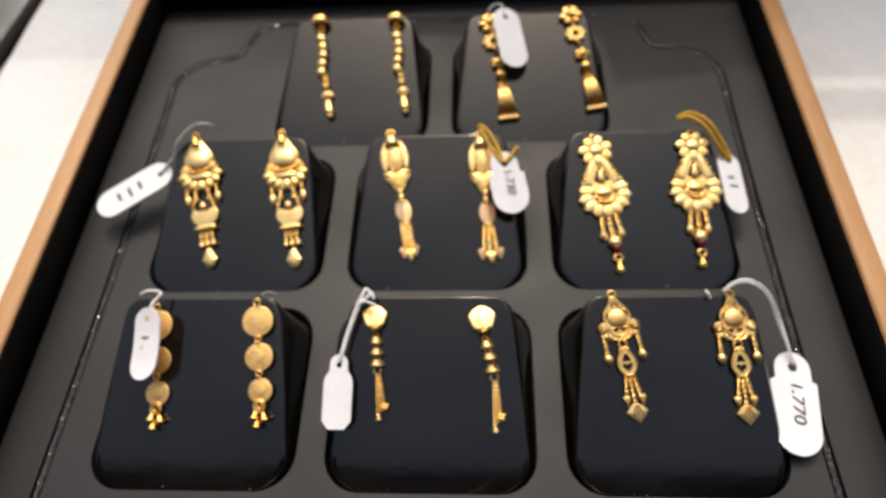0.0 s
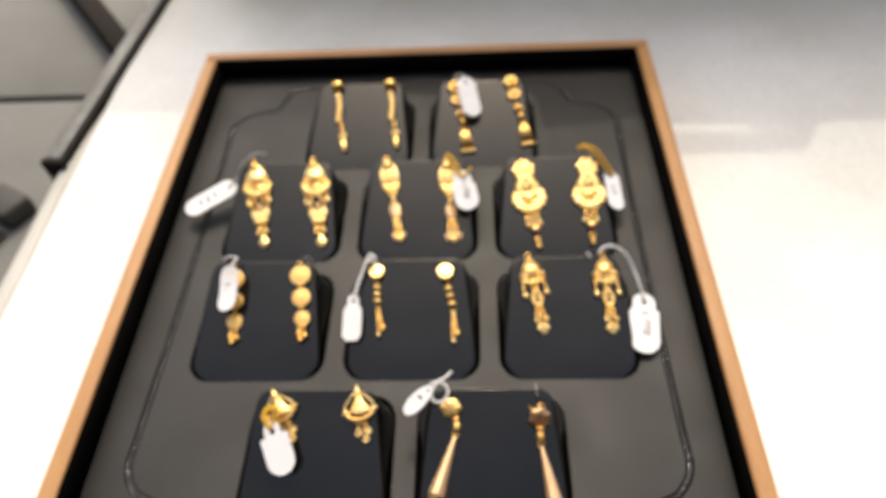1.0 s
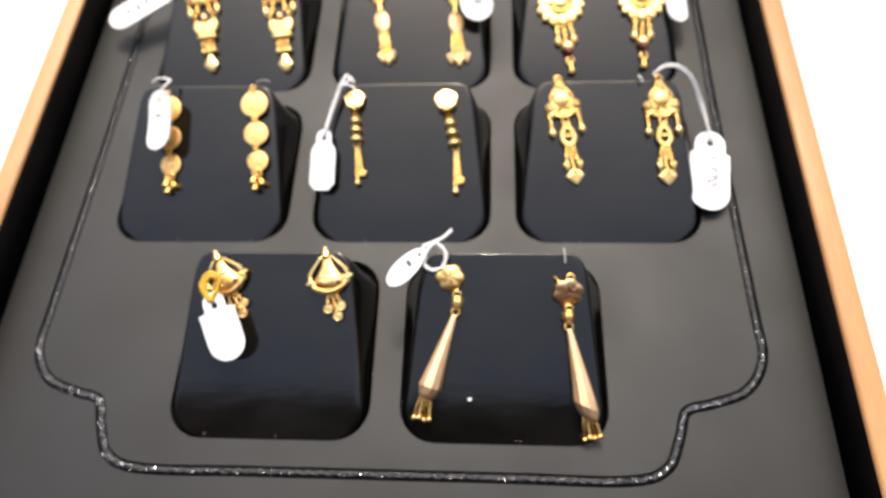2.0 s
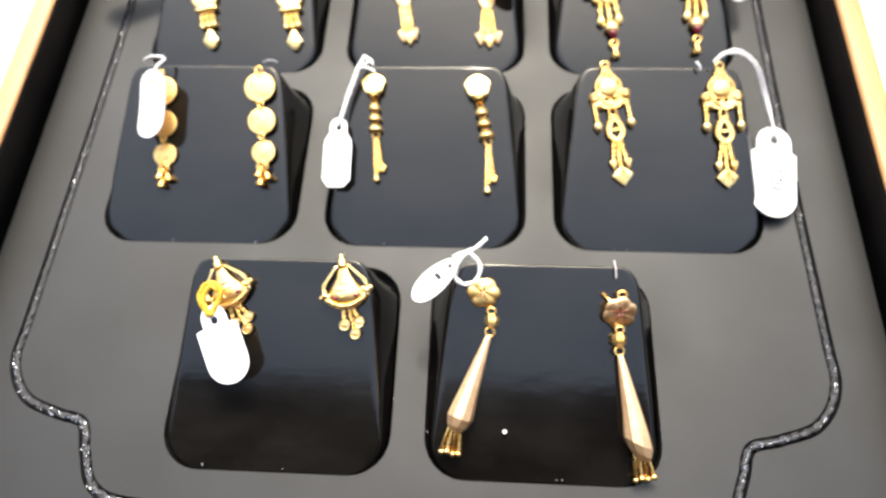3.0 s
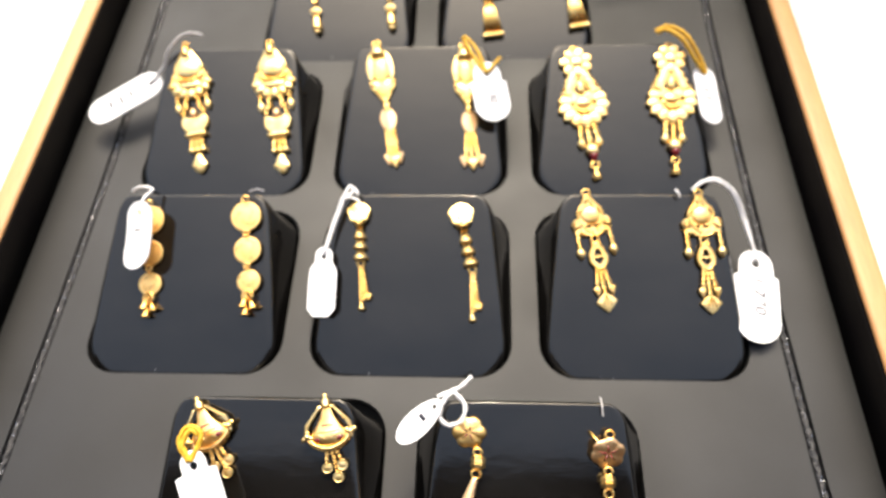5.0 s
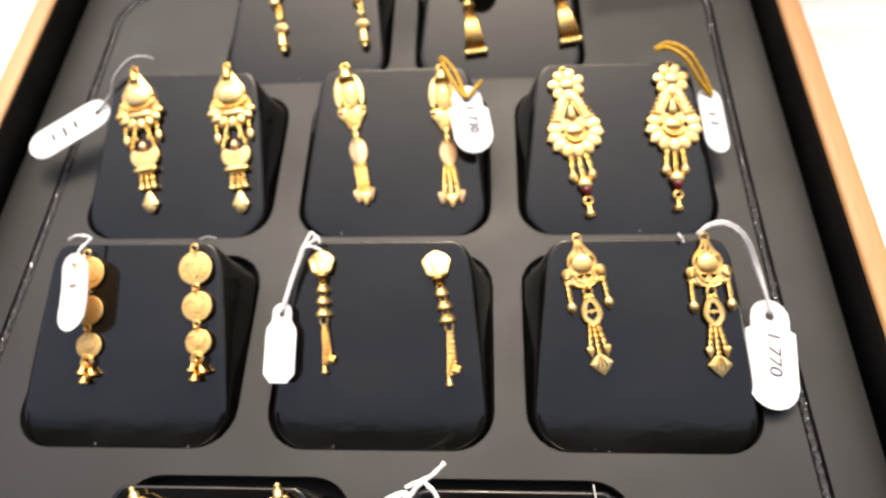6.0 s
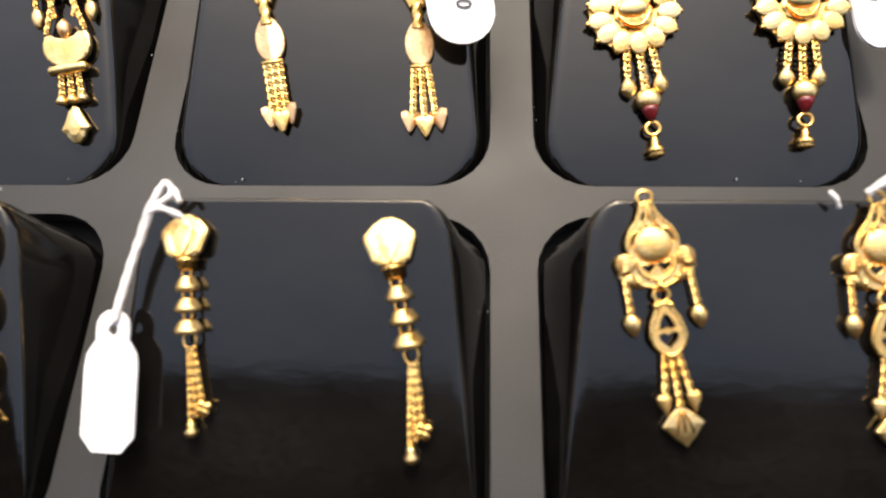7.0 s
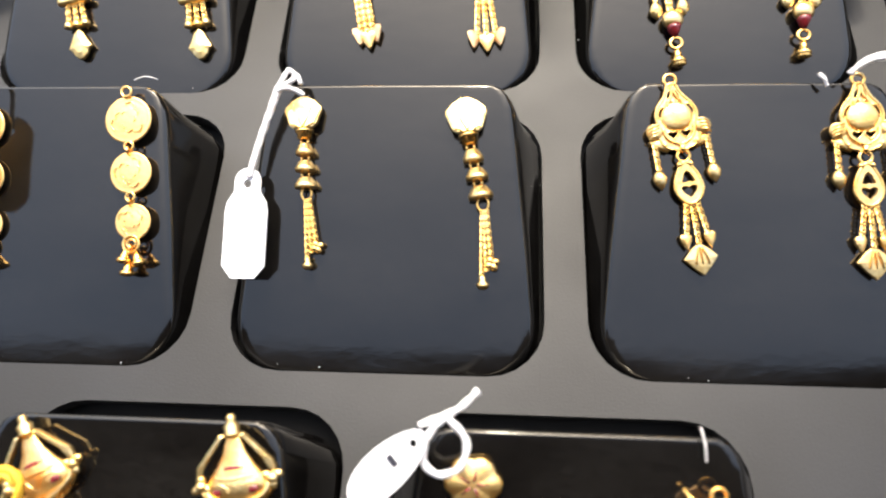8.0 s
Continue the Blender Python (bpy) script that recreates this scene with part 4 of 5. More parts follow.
def filigree_drop():
    """30 mm: pierced pear with a dome, ribbed side shells and chains, open drop with a heart, three strands, square leaf."""
    e = earring("filigree gold drop earring with side chains and a square leaf")
    part("loop", hoop(NEW(), (0, -0.9, 0.8), 0.85, 0.26), GOLD, e)
    pear = mirror([(0, -1.5), (0.55, -1.7), (0.9, -2.6), (1.4, -3.6), (2.3, -4.7), (2.8, -6.0), (2.7, -7.4), (2.9, -8.8), (2.3, -10.6), (0.9, -11.3), (0, -11.5)])
    holes = [[(s * x, y) for x, y in ((0.25, -2.4), (0.6, -2.6), (0.9, -3.5), (0.45, -3.9), (0.2, -3.4))] for s in (-1, 1)]
    holes += [oval_line((s * 1.95, -5.6), 0.42, 0.95, s * 0.45) for s in (-1, 1)]
    holes += [heart_line((s * 0.88, -9.1), 0.78) for s in (-1, 1)]
    part("pierced_plate", fret([pear] + holes, 0.5, 1.0), GOLD_PALE, e, smooth=False)
    bm = rim_wire(NEW(), pear, 0.95, 0.24)
    for h in holes[2:]:
        rim_wire(bm, h, 1.0, 0.14)
    for s in (-1, 1):
        wire(bm, [(s * 0.12, -1.8, 1.1), (s * 0.25, -3.2, 1.2), (s * 0.9, -4.3, 1.2), (s * 0.95, -4.9, 1.2), (s * 0.5, -4.9, 1.2)], 0.2)
        hoop(bm, (s * 0.65, -4.4, 1.1), 0.38, 0.16)
    part("filigree_wire", bm, GOLD, e)
    part("dome", ball(NEW(), (0, -6.5, 1.0), 2.2, (1, 1, 0.3), 18, 12), GOLD_SATIN, e)
    part("cup_rim", wire(NEW(), [(-2.1, -8.0, 1.1), (-1.7, -9.6, 1.2), (0, -10.6, 1.3), (1.7, -9.6, 1.2), (2.1, -8.0, 1.1)], 0.24), GOLD, e)
    for s in (-1, 1):
        part("side_shell", ball(NEW(), (s * 3.3, -8.3, 0.9), 1.2, (1.0, 1.05, 0.45), 14, 10), GOLD_SATIN, e)
        for k in range(4):
            part("shell_rib", wire(NEW(), [(s * (2.6 + 0.15 * k), -7.4 - 0.5 * k, 1.35), (s * (3.4 + 0.1 * k), -7.5 - 0.5 * k, 1.55), (s * (4.25 - 0.02 * k), -7.9 - 0.5 * k, 1.15)], 0.17, 6), GOLD_PALE, e)
        foot = [(s * x, y) for x, y in ((0.7, -10.4), (2.0, -9.6), (4.3, -9.6), (3.5, -10.7), (1.9, -11.5))]
        part("leaf_foot", plate(NEW(), foot, 0.2, 0.9, 0.15), GOLD, e)
        part("foot_dot", ball(NEW(), (s * 2.2, -10.5, 1.1), 0.28), GOLD_PALE, e)
        part("side_chain", box_chain(NEW(), (s * 3.6, -10.2, 0.8), (s * 3.7 + 0.1, -14.6, 0.8), 0.8), GOLD, e)
        part("side_leaf", plate(NEW(), [(s * 3.7 + 0.1 + x, y) for x, y in ((0, -14.0), (0.55, -14.3), (0.95, -15.1), (0.7, -16.0), (0, -17.0), (-0.7, -16.0), (-0.95, -15.1), (-0.55, -14.3))], 0.3, 0.9, 0.4), GOLD_PALE, e)
    part("bail", rod(NEW(), (0, -10.8, 1.2), (0, -11.9, 1.0), 0.42, 0.34, 8), GOLD, e)
    part("ring", hoop(NEW(), (0, -12.4, 0.8), 0.85, 0.25), GOLD, e)
    drop = mirror([(0, -13.3), (0.6, -13.8), (1.3, -15.0), (1.75, -16.4), (1.8, -17.5), (1.4, -18.5), (0.7, -19.2), (0, -19.4)])
    holes = [[(0, -14.5), (0.5, -15.0), (0.95, -16.2), (0.5, -16.35), (0, -16.2), (-0.5, -16.35), (-0.95, -16.2), (-0.5, -15.0)], heart_line((0, -17.5), 1.12)]
    part("open_drop", fret([drop] + holes, 0.4, 1.1), GOLD_SATIN, e, smooth=False)
    bm = rim_wire(NEW(), drop, 0.9, 0.3)
    for s in (-1, 1):
        ball(bm, (s * 0.75, -13.6, 0.9), 0.45)
    part("drop_rim", bm, GOLD, e)
    for k, x in enumerate((-1.2, 0, 1.2)):
        yy = -24.4 - (1.0 if k == 1 else 0)
        part("strand", box_chain(NEW(), (x * 0.6, -19.2, 0.8), (x * 1.25, yy, 0.8), 0.82), GOLD, e)
        if k != 1:
            part("strand_leaf", plate(NEW(), [(x * 1.35 + u, -24.0 + w) for u, w in ((0, 0.1), (0.45, 0.3), (0.8, -0.1), (0.65, -0.9), (0, -2.2), (-0.65, -0.9), (-0.8, -0.1), (-0.45, 0.3))], 0.4, 0.9, 0.2), GOLD_SATIN, e, smooth=False)
    bm = plate(NEW(), [(0, -25.2), (1.3, -26.2), (2.3, -27.4), (1.2, -28.8), (0, -30.0), (-1.2, -28.8), (-2.3, -27.4), (-1.3, -26.2)], 0.2, 0.8, 0.14)
    leaf_ob = part("square_leaf", bm, GOLD_PALE, e, smooth=False)
    bm = NEW()
    for x in (-0.75, 0, 0.75):
        wire(bm, [(x * 0.2, -25.8, 1.05), (x * 0.8, -27.0, 1.15), (x * 1.2, -28.4, 0.95)], 0.12, 5)
    part("fold_line", bm, GOLD, leaf_ob)
    return e


e = place(filigree_drop(), 3, (0.0410, 0.0939), (0.0458, 0.0664), 30, wide=1.05)
second(e, 3, (0.0671, 0.0939), (0.0689, 0.0662), 30, "filigree gold drop earring tied with a white thread", wide=1.05)


# ---- row of two pads in front ----
def cage_drop():
    """18 mm: a flared solid bell with dark patches as openings, between two bent bars, with three round drops."""
    e = earring("small gold earring, pointed dome in a wire cage with discs")
    part("finial", lathe(NEW(), (0, 0.2, 1.2), (0, -2.6, 1.2), [(0, 0.3), (0.15, 0.62), (0.28, 0.42), (0.5, 0.95), (0.75, 0.85), (0.85, 1.1), (1, 0.9)], 12), GOLD_PALE, e)
    prof = [(0, 0.7), (0.1, 1.0), (0.28, 1.45), (0.46, 2.3), (0.6, 3.2), (0.7, 3.6), (0.8, 3.5), (0.92, 2.6), (1, 1.3)]
    bm = lathe(NEW(), (0, -2.3, 1.2), (0, -10.8, 1.2), prof, 20)
    for v in bm.verts:
        v.co.z = 1.2 * MM + (v.co.z - 1.2 * MM) * 0.4
    part("bell", bm, GOLD_SATIN, e)
    # flattened dark balls on the solid bell imitate the shade inside cut openings
    part("slit_shade", ball(NEW(), (0, -6.3, 1.95), 1.3, (1, 0.3, 0.2), 14, 6), ENAMEL_AND_SHADE, e, "dark patch standing for the shade in an opening")
    bm = wire(NEW(), [(-2.4, -7.2, 1.9), (-1.2, -7.4, 2.35), (0, -7.45, 2.5), (1.2, -7.4, 2.35), (2.4, -7.2, 1.9)], 0.2)
    part("bell_band", bm, GOLD_PALE, e)
    for s in (-1, 1):
        part("opening_shade", ball(NEW(), (s * 1.75, -8.9, 2.2), 0.95, (1.1, 0.55, 0.25), 12, 6), ENAMEL_AND_SHADE, e, "dark patch standing for the shade in an opening")
        part("opening_rim", wire(NEW(), [(s * 0.6, -9.1, 2.45), (s * 1.2, -8.2, 2.45), (s * 2.2, -8.1, 2.2), (s * 2.9, -8.7, 1.9)], 0.2, 6), GOLD_PALE, e)
    part("bell_rim", wire(NEW(), [(-3.7, -8.6, 1.4), (-2.9, -9.9, 1.7), (0, -10.9, 2.1), (2.9, -9.9, 1.7), (3.7, -8.6, 1.4)], 0.34), GOLD_PALE, e)
    for s in (-1, 1):
        part("cage_bar", plate(NEW(), [(s * x, y) for x, y in ((0.9, -2.3), (1.4, -2.2), (4.5, -5.9), (4.7, -7.4), (4.2, -7.4), (3.9, -6.2))], 1.0, 1.7, 0.05), GOLD_PALE, e, smooth=False)
        part("knob", petals(ball(NEW(), (s * 4.2, -8.1, 1.4), 0.75), (s * 4.2, -8.1, 1.4), 3, 0.75, 0.55, 0.8, 0.5 * s), GOLD_PALE, e)
        part("lower_bar", wire(NEW(), [(s * 4.4, -8.5, 1.3), (s * 3.6, -9.8, 1.3), (s * 2.2, -10.9, 1.2), (s * 0.9, -11.3, 1.1)], 0.3), GOLD, e)
    for x, x1, yy in ((-0.7, -1.1, -14.8), (0.1, 0.8, -16.9), (0.8, 1.8, -14.6)):
        part("chain", box_chain(NEW(), (x, -10.9, 1.1), (x1, yy + 0.8, 1.0), 0.68), GOLD, e)
        part("disc", button(NEW(), (x1, yy, 0.6), 1.08, 1.08, 0.15, 0.3, 16), GOLD_PALE, e)
    return e


e = place(cage_drop(), 4, (-0.0414, 0.0424), (-0.0342, 0.0275), 18, wide=1.08)
e["label"] = "small gold cage earring, turned aside, with yellow thread"
second(e, 4, (-0.0150, 0.0434), (-0.0121, 0.0273), 18, "small gold earring, pointed dome in a wire cage with discs", wide=1.08)


def cone_drop(split, kink):
    """34 mm: flower button, bead, ring, long engraved cone and a tassel of wires."""
    e = earring("gold earring with flower button, long faceted cone and tassel")
    button_ob = part("flower_button", lobed((0, -2.8, 0.5), 3.0, 0.9, 6, 0.16), GOLD_ROSE if split else GOLD_SATIN, e)
    bm = NEW()
    for i in range(5):
        a = 2 * math.pi * i / 5 + 0.3
        rod(bm, (0.35 * math.cos(a), -2.8 + 0.35 * math.sin(a), 1.38), (1.6 * math.cos(a), -2.8 + 1.6 * math.sin(a), 1.28), 0.17, 0.09, 5)
    lines = part("engraving", bm, ENAMEL_AND_SHADE, e, "dark engraved star lines")
    if split:
        for v in (*button_ob.data.vertices, *lines.data.vertices):
            v.co.z += (v.co.y + 2.8 * MM) * 0.45 + 0.9 * MM
    part("link", hoop(NEW(), (0.3 + kink * 0.7, -6.0, 0.9), 0.7, 0.25), GOLD, e)
    part("bead", lathe(NEW(), (0.2 + kink * 0.85, -6.6, 1.0), (0.1 + kink, -9.0, 1.0), [(0, 0.7), (0.15, 1.2), (0.42, 1.3), (0.5, 1.05), (0.58, 1.3), (0.85, 1.2), (1, 0.7)], 6), GOLD_PALE, e, smooth=False)
    part("ring", hoop(NEW(), (kink, -9.9, 0.9), 0.8, 0.24), GOLD, e)
    bm = lathe(NEW(), (kink * 0.97, -10.6, 1.0), (0.1, -29.0, 1.6), [(0, 0.45), (0.03, 0.6), (0.2, 0.95), (0.4, 1.35), (0.6, 1.75), (0.8, 2.2), (0.86, 2.3), (0.95, 1.75), (1, 1.1)], 9)
    if split:
        for v in bm.verts:
            if v.co.y < -24.5 * MM:
                v.co.y -= (v.co.x * 0.75 + 0.4 * MM) * min(1.0, (-24.5 * MM - v.co.y) / (2.0 * MM))
    part("cone", bm, GOLD_CHASED, e, smooth=False)
    for k in range(4):
        x = -1.2 + 0.8 * k
        z = 0.9 + 0.5 * (k % 2)
        part("tassel_wire", wire(NEW(), [(x * 0.6, -27.6, 1.3), (x * 1.0 + split * 0.6, -30.4, 1.3), (x * 1.25 + split, -33.2 + 0.35 * (k % 2), z)], 0.38, 7), GOLD, e)
        part("wire_end", ball(NEW(), (x * 1.25 + split, -33.4 + 0.35 * (k % 2), z), 0.55, (1, 1.1, 1), 8, 6), GOLD_PALE, e)
    return e


place(cone_drop(0.0, 2.5), 4, (0.0148, 0.0397), (0.0081, 0.0062), 34, wide=1.08)
e = place(cone_drop(0.3, -0.9), 4, (0.0407, 0.0365), (0.0458, 0.0030), 34, 0.0004, wide=1.08)
e["label"] = "tilted gold cone earring with its ear post showing"
post = rod(NEW(), (-2.2, 1.2, 0.3), (-0.6, -1.6, 1.6), 0.3, 0.3, 8)
part("ear_post", post, GOLD, e)
part("loop", hoop(NEW(), (0.9, 0.4, 1.2), 0.75, 0.24), GOLD, e)

# slits and short ends of thread at the pads' top edges
def thread_end(pts, r, mat, label):
    t = tagged(new("thread_end"), label, "thread")
    part("strand", sweep(NEW(), spline(pts, steps=8), r, 7, twist=500, lobes=2, depth=0.25), mat, t)
    return t


thread_end([(0.0404, 0.0438, 0.0140), (0.0405, 0.0418, 0.0146), (0.0406, 0.0400, 0.0140)], 0.00016, CLEAR_THREAD, "short pale thread end caught on the pad edge")
thread_end([(-0.0398, 0.0935, 0.0146), (-0.0380, 0.0940, 0.0148), (-0.0362, 0.0938, 0.0144)], 0.00015, CLEAR_THREAD, "short pale thread end caught on the pad edge")
thread_end([(0.0629, 0.0918, 0.0146), (0.0624, 0.0926, 0.0152), (0.0620, 0.0936, 0.0150)], 0.0003, THREAD, "short white thread end beside an earring")


# ---- paper tags ----
def tag_outline(length, width, shape):
    """From the hole's end (y = 0) down to -length."""
    w = width / 2
    if shape == "eared":
        out = []
        nw = w * 0.62
        for k in range(9):
            a = math.pi * k / 8
            out.append((nw * math.cos(a), -nw + nw * math.sin(a)))
        out += [(-nw, -nw * 1.75), (-w * 0.93, -nw * 2.5), (-w, -nw * 3.2)]
        out += [(-w, -length + w * 0.55), (-w * 0.55, -length), (w * 0.55, -length), (w, -length + w * 0.55), (w, -nw * 3.2), (w * 0.93, -nw * 2.5), (nw, -nw * 1.75)]
        return out
    if shape in ("bib", "shouldered"):
        nw = w * (0.6 if shape == "bib" else 0.78)
        out = [(nw * math.cos(math.pi * k / 8), -nw + nw * math.sin(math.pi * k / 8)) for k in range(9)]
        out += [(-nw, -nw * 1.6), (-w, -nw * 1.75)]
        out += [(w * math.cos(a), -length + w + w * math.sin(a)) for a in [math.pi + math.pi * k / 12 for k in range(13)]]
        return out + [(w, -nw * 1.75), (nw, -nw * 1.6)]
    if shape == "leaf":
        out = []
        for k in range(24):
            a = 2 * math.pi * k / 24 + math.pi / 2
            out.append((w * math.cos(a) * (1 - 0.12 * math.sin(a)), -length / 2 + length / 2 * math.sin(a)))
        return out
    return [(w * math.cos(a), (-w if k < 13 else -length + w) + w * math.sin(a)) for k, a in enumerate([math.pi * j / 12 for j in range(13)] + [math.pi + math.pi * j / 12 for j in range(13)])]


def paper_tag(label, top, foot, width, shape="oval", writing="", bars=0, ink=INK, n=None, curl=0.0):
    """A card from its hole's end to its foot, with a hole and writing along it."""
    top, foot = Vector(top), Vector(foot)
    up = (top - foot).normalized()
    n = Vector(n or (0, -0.3, 1))
    n = (n - up * n.dot(up)).normalized()
    t = tagged(new("paper_tag"), label, "tag", "price tags on the tray")
    t.matrix_world = Matrix.Translation(top) @ Matrix((up.cross(n), up, n)).transposed().to_4x4()
    L = (top - foot).length
    hole_y = -width * 0.36
    hole = [(width * 0.10 * math.cos(a), hole_y + width * 0.10 * math.sin(a)) for a in [2 * math.pi * k / 10 for k in range(10)]]
    bm = sheet([tag_outline(L, width, shape), hole], 0.0004, 0.0004)
    bmesh.ops.subdivide_edges(bm, edges=[e for e in bm.edges if e.calc_length() > L * 0.3], cuts=3)
    for v in bm.verts:
        s = -v.co.y / L
        v.co.z += curl * (s - 0.5) ** 2 * 4
    part("card", bm, PAPER, t, smooth=False)
    if writing:
        cu = bpy.data.curves.new("writing", "FONT")
        cu.body, cu.size, cu.align_x, cu.align_y, cu.shear = writing, width * 0.36, "LEFT", "CENTER", 0.1
        cu.offset = 0.00002
        tmp = bpy.data.objects.new("writing", cu)
        scene.collection.objects.link(tmp)
        me = bpy.data.meshes.new_from_object(tmp.evaluated_get(bpy.context.evaluated_depsgraph_get()))
        bpy.data.objects.remove(tmp)
        me.materials.clear()
        me.materials.append(ink)
        ob = new("writing", me)
        ob.parent = t
        span = max(v.co.x for v in me.vertices)
        k = L * 0.42 / span
        ob.matrix_basis = Matrix.Translation((0.04 * width, -L * 0.29, 0.00055)) @ Matrix.Rotation(radians(-90), 4, "Z") @ Matrix.Diagonal((k, min(1.0, k), 1, 1))
    for k in range(bars):
        y = -L * (0.42 + 0.14 * k)
        part("writing", boxed((-width * 0.18, y - 0.0004, 0.00042), (width * (0.2 if k % 2 else 0.12), y + 0.0004, 0.0005)), ink, t, smooth=False)
    return t


def tag_thread(owner, strands, mat, r=0.0004, label=""):
    """Thread of a tag, given in world metres."""
    inv = owner.matrix_world.inverted()
    for pts in strands:
        part("thread", sweep(NEW(), [inv @ p for p in spline(pts, steps=10)], r, 8, twist=450, lobes=2, depth=0.3), mat, owner, label)


t1 = paper_tag("small oval white paper tag lying against a rosette earring", (0.0190, 0.1908, 0.0172), (0.0226, 0.1720, 0.0108), 0.0085, "oval", n=(0.3, -0.3, 1))
tag_thread(t1, [[(0.0144, 0.1915, 0.0160), (0.0162, 0.1935, 0.0165), (0.0185, 0.1925, 0.0172), (0.0192, 0.1880, 0.0168)]], CLEAR_THREAD, 0.00045)
t2 = paper_tag("white paper tag with dark pen marks hanging over the pad edge", (-0.0748, 0.1366, 0.0092), (-0.0935, 0.1243, 0.0062), 0.0088, "oval", bars=3, ink=INK, n=(-0.15, -0.2, 1))
tag_thread(t2, [[(-0.0620, 0.1456, 0.0165), (-0.0648, 0.1454, 0.0176), (-0.0680, 0.1444, 0.0172), (-0.0716, 0.1410, 0.0150), (-0.0735, 0.1385, 0.0118), (-0.0772, 0.1350, 0.0094)]], CLEAR_THREAD, 0.00045)
t3 = paper_tag("white paper tag with the handwritten weight 1-730", (0.0172, 0.1352, 0.0152), (0.0204, 0.1194, 0.0096), 0.0094, "shouldered", "1-730", n=(0.12, -0.33, 1))
tag_thread(t3, [[(0.0116, 0.1436, 0.0165), (0.0130, 0.1420, 0.0170), (0.0155, 0.1380, 0.0165), (0.0178, 0.1322, 0.0146)],
                [(0.0114, 0.1438, 0.0160), (0.0126, 0.1405, 0.0163), (0.0150, 0.1355, 0.0160), (0.0178, 0.1322, 0.0148), (0.0202, 0.1345, 0.0156), (0.0216, 0.1362, 0.0160)]], THREAD_YELLOW, 0.00055, "yellow thread")
t4 = paper_tag("narrow white paper tag on yellow thread beside an earring", (0.0768, 0.1380, 0.0096), (0.0776, 0.1206, 0.0066), 0.0066, "oval", bars=2, ink=INK_GREY, n=(0.35, -0.2, 1))
tag_thread(t4, [[(0.0636, 0.1448, 0.0165), (0.0668, 0.1452, 0.0178), (0.0712, 0.1428, 0.0170), (0.0752, 0.1390, 0.0130), (0.0776, 0.1358, 0.0098)],
                [(0.0640, 0.1442, 0.0165), (0.0662, 0.1440, 0.0176), (0.0700, 0.1412, 0.0170), (0.0740, 0.1375, 0.0130), (0.0772, 0.1358, 0.0096)]], THREAD_YELLOW, 0.0006, "yellow thread")
t5 = paper_tag("white paper tag with faint pen marks over a disc earring", (-0.0641, 0.0887, 0.0170), (-0.0640, 0.0733, 0.0116), 0.0074, "oval", bars=4, ink=INK_GREY, n=(-0.35, -0.33, 1), curl=0.0008)
tag_thread(t5, [[(-0.0684, 0.0930, 0.0155), (-0.0662, 0.0934, 0.0166), (-0.0630, 0.0928, 0.0166), (-0.0639, 0.0893, 0.0174), (-0.0641, 0.0863, 0.0168)]], THREAD, 0.0004)
t6 = paper_tag("blank white eared paper tag on a twisted white thread", (-0.0201, 0.0796, 0.0116), (-0.0203, 0.0641, 0.0064), 0.0066, "eared", n=(-0.1, -0.346, 1))
tag_thread(t6, [[(-0.0148, 0.0938, 0.0166), (-0.0152, 0.0920, 0.0170), (-0.0163, 0.0902, 0.0162), (-0.0174, 0.0875, 0.0148), (-0.0187, 0.0835, 0.0134), (-0.0200, 0.0780, 0.0119)],
                [(-0.0146, 0.0938, 0.0162), (-0.0137, 0.0922, 0.0166), (-0.0156, 0.0902, 0.0164), (-0.0170, 0.0870, 0.0150), (-0.0184, 0.0832, 0.0134), (-0.0198, 0.0780, 0.0118)],
                [(-0.0166, 0.0894, 0.0160), (-0.0150, 0.0902, 0.0168), (-0.0132, 0.0898, 0.0168), (-0.0120, 0.0893, 0.0162)],
                [(-0.0148, 0.0938, 0.0164), (-0.0134, 0.0926, 0.0166), (-0.0126, 0.0912, 0.0164)]], THREAD, 0.00042)
t7 = paper_tag("large white eared paper tag with the handwritten weight 1.770", (0.0819, 0.0834, 0.0040), (0.0789, 0.0604, 0.0024), 0.0102, "shouldered", "1.770", n=(0.08, -0.05, 1))
tag_thread(t7, [[(0.0655, 0.0930, 0.0158), (0.0676, 0.0942, 0.0176), (0.0712, 0.0948, 0.0174), (0.0756, 0.0932, 0.0146), (0.0792, 0.0888, 0.0092), (0.0814, 0.0800, 0.0050)],
                [(0.0655, 0.0927, 0.0160), (0.0674, 0.0938, 0.0174), (0.0710, 0.0943, 0.0172), (0.0752, 0.0927, 0.0144), (0.0787, 0.0883, 0.0090), (0.0818, 0.0800, 0.0050)]], THREAD, 0.00038)
t8 = paper_tag("blank white bib-shaped paper tag on a yellow thread", (-0.0405, 0.0316, 0.0148), (-0.0346, 0.0175, 0.0094), 0.0086, "bib", n=(-0.05, -0.346, 1))
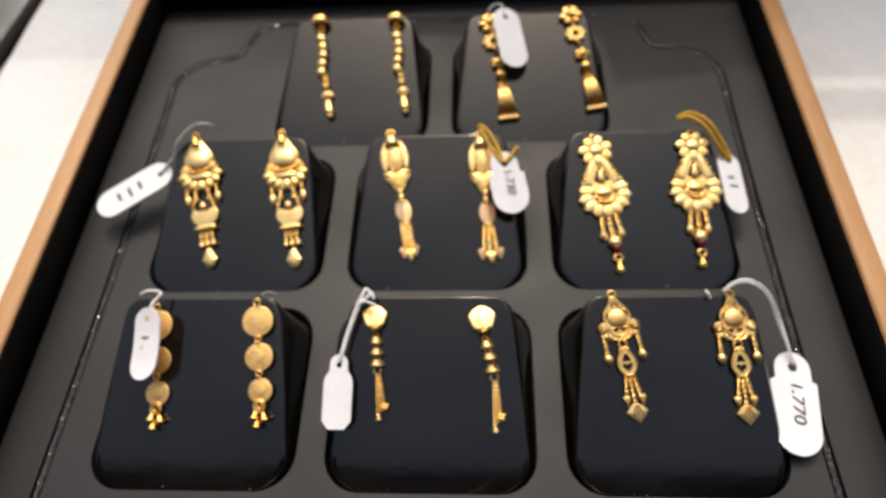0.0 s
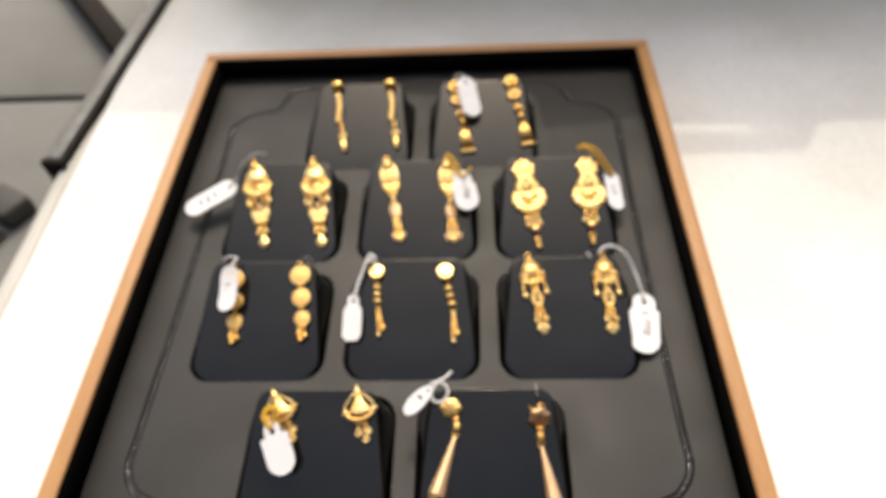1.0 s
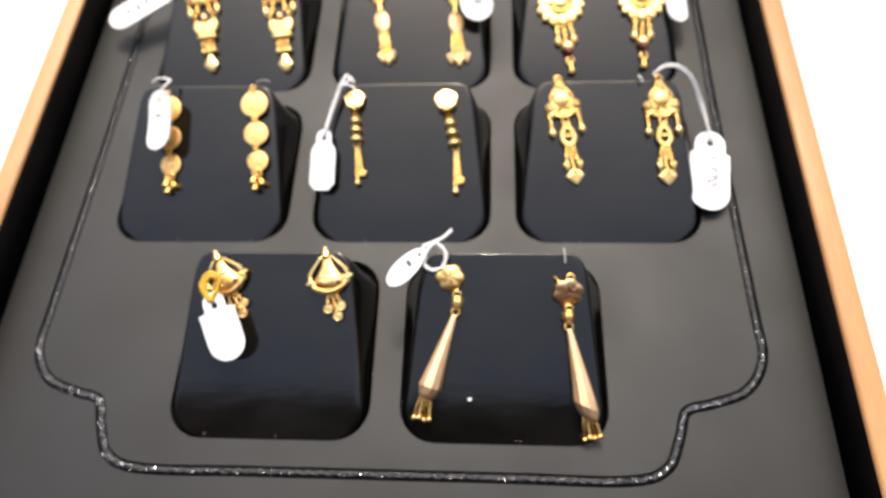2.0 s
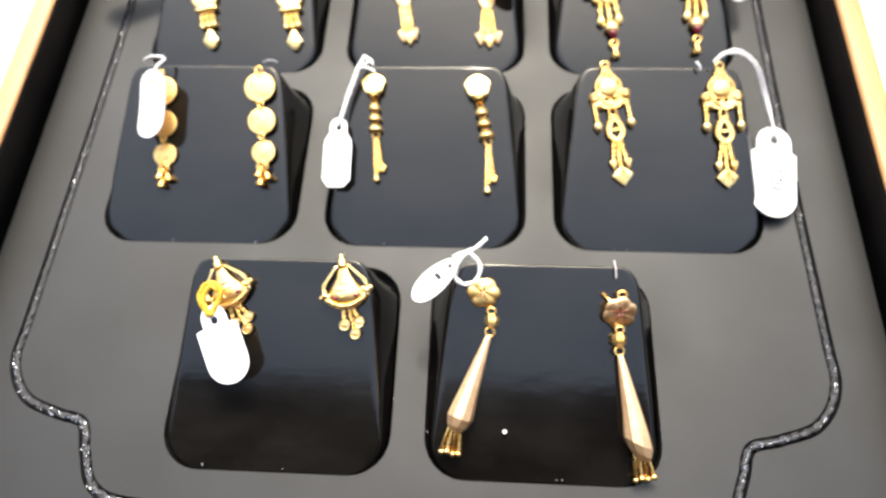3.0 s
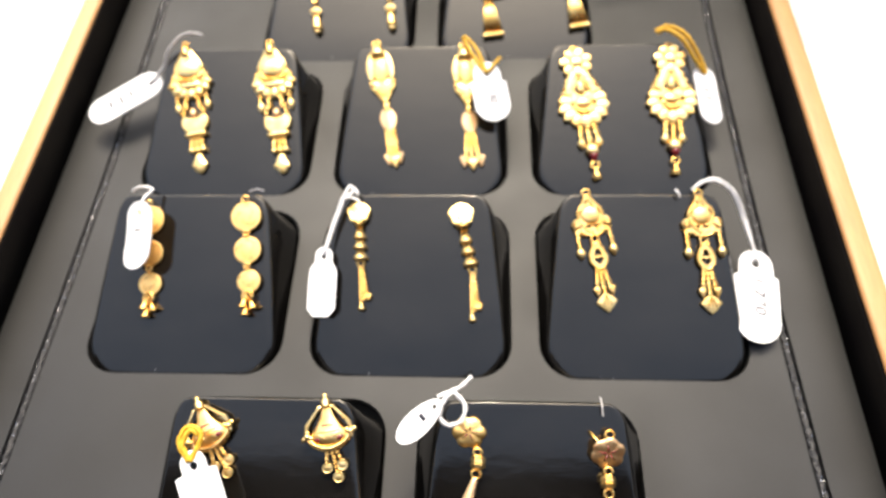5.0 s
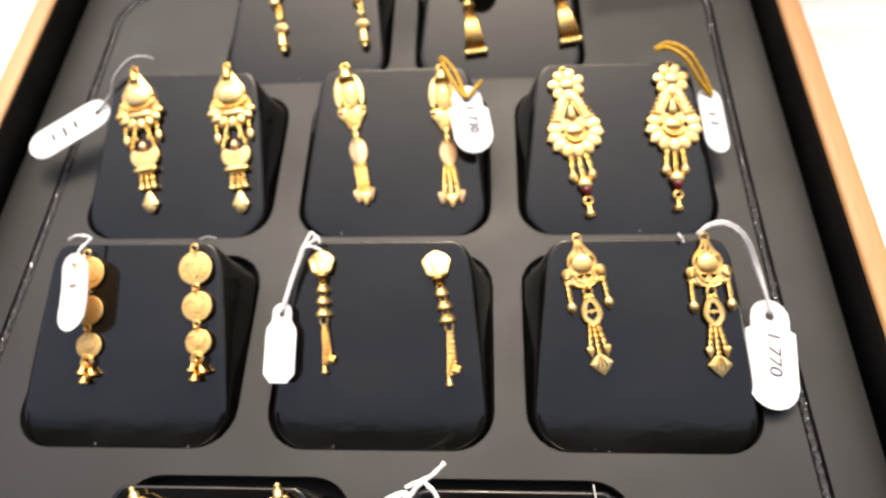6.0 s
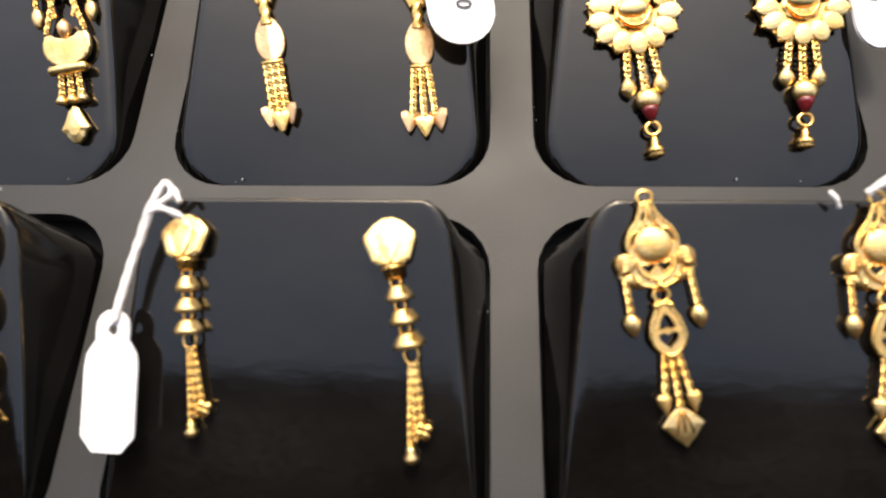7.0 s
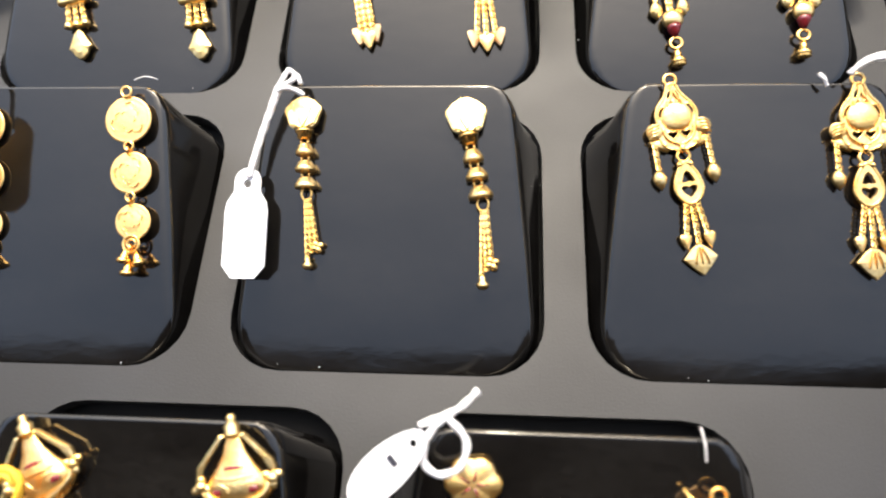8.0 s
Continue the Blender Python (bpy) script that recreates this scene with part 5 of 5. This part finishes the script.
tag_thread(t8, [[(-0.0404, 0.0296, 0.0144), (-0.0427, 0.0328, 0.0154), (-0.0414, 0.0356, 0.0164), (-0.0390, 0.0353, 0.0166), (-0.0384, 0.0333, 0.0158), (-0.0401, 0.0296, 0.0145)],
                [(-0.0399, 0.0296, 0.0144), (-0.0419, 0.0323, 0.0154), (-0.0407, 0.0350, 0.0164), (-0.0387, 0.0344, 0.0162)]], THREAD_YELLOW, 0.0006, "yellow thread")
t9 = paper_tag("pointed white paper tag standing on a looped white thread", (0.0088, 0.0416, 0.0176), (0.0004, 0.0342, 0.0142), 0.0050, "leaf", bars=1, ink=INK, n=(-0.2, -0.35, 1))
tag_thread(t9, [[(0.0147, 0.0466, 0.0174), (0.0125, 0.0444, 0.0174), (0.0100, 0.0432, 0.0174), (0.0080, 0.0424, 0.0172)],
                [(0.0108, 0.0433, 0.0174), (0.0090, 0.0412, 0.0168), (0.0086, 0.0386, 0.0158), (0.0104, 0.0373, 0.0154), (0.0128, 0.0382, 0.0158), (0.0134, 0.0410, 0.0168), (0.0111, 0.0434, 0.0176)]], THREAD, 0.0005)

# a glass-bright speck and dust on the leatherette and the sheet
speck = tagged(new("bright_speck"), "tiny bright speck of foil lying on a black pad", "speck")
speck.matrix_world = Matrix.Translation(on_pad(0.0190, 0.0110, 4, 0.0003))
part("flake", ball(NEW(), (0, 0, 0), 0.45, (1, 1, 0.5), 8, 6), PAPER, speck)
rng = random.Random(7)
bm = NEW()
for r in COLS:
    for cx in COLS[r]:
        for k in range(4):
            s = rng.choice((-1, 1))
            c = (cx + s * (PAD_HALF + rng.uniform(-0.0003, 0.0006)), ROW_Y[r] + rng.uniform(0.004, 0.030), rng.uniform(0.0002, 0.0008)) if k < 2 else (cx + rng.uniform(-0.016, 0.016), ROW_Y[r] + rng.uniform(-0.0010, 0.0002), 0.0003)
            ball(bm, [v / MM for v in c], rng.uniform(0.05, 0.14), (1, rng.uniform(0.8, 2.0), 0.5), 6, 4)
tagged(part("dust_specks", bm, DUST), "pale dust specks along the pad edges", "dust", kind="stuff")
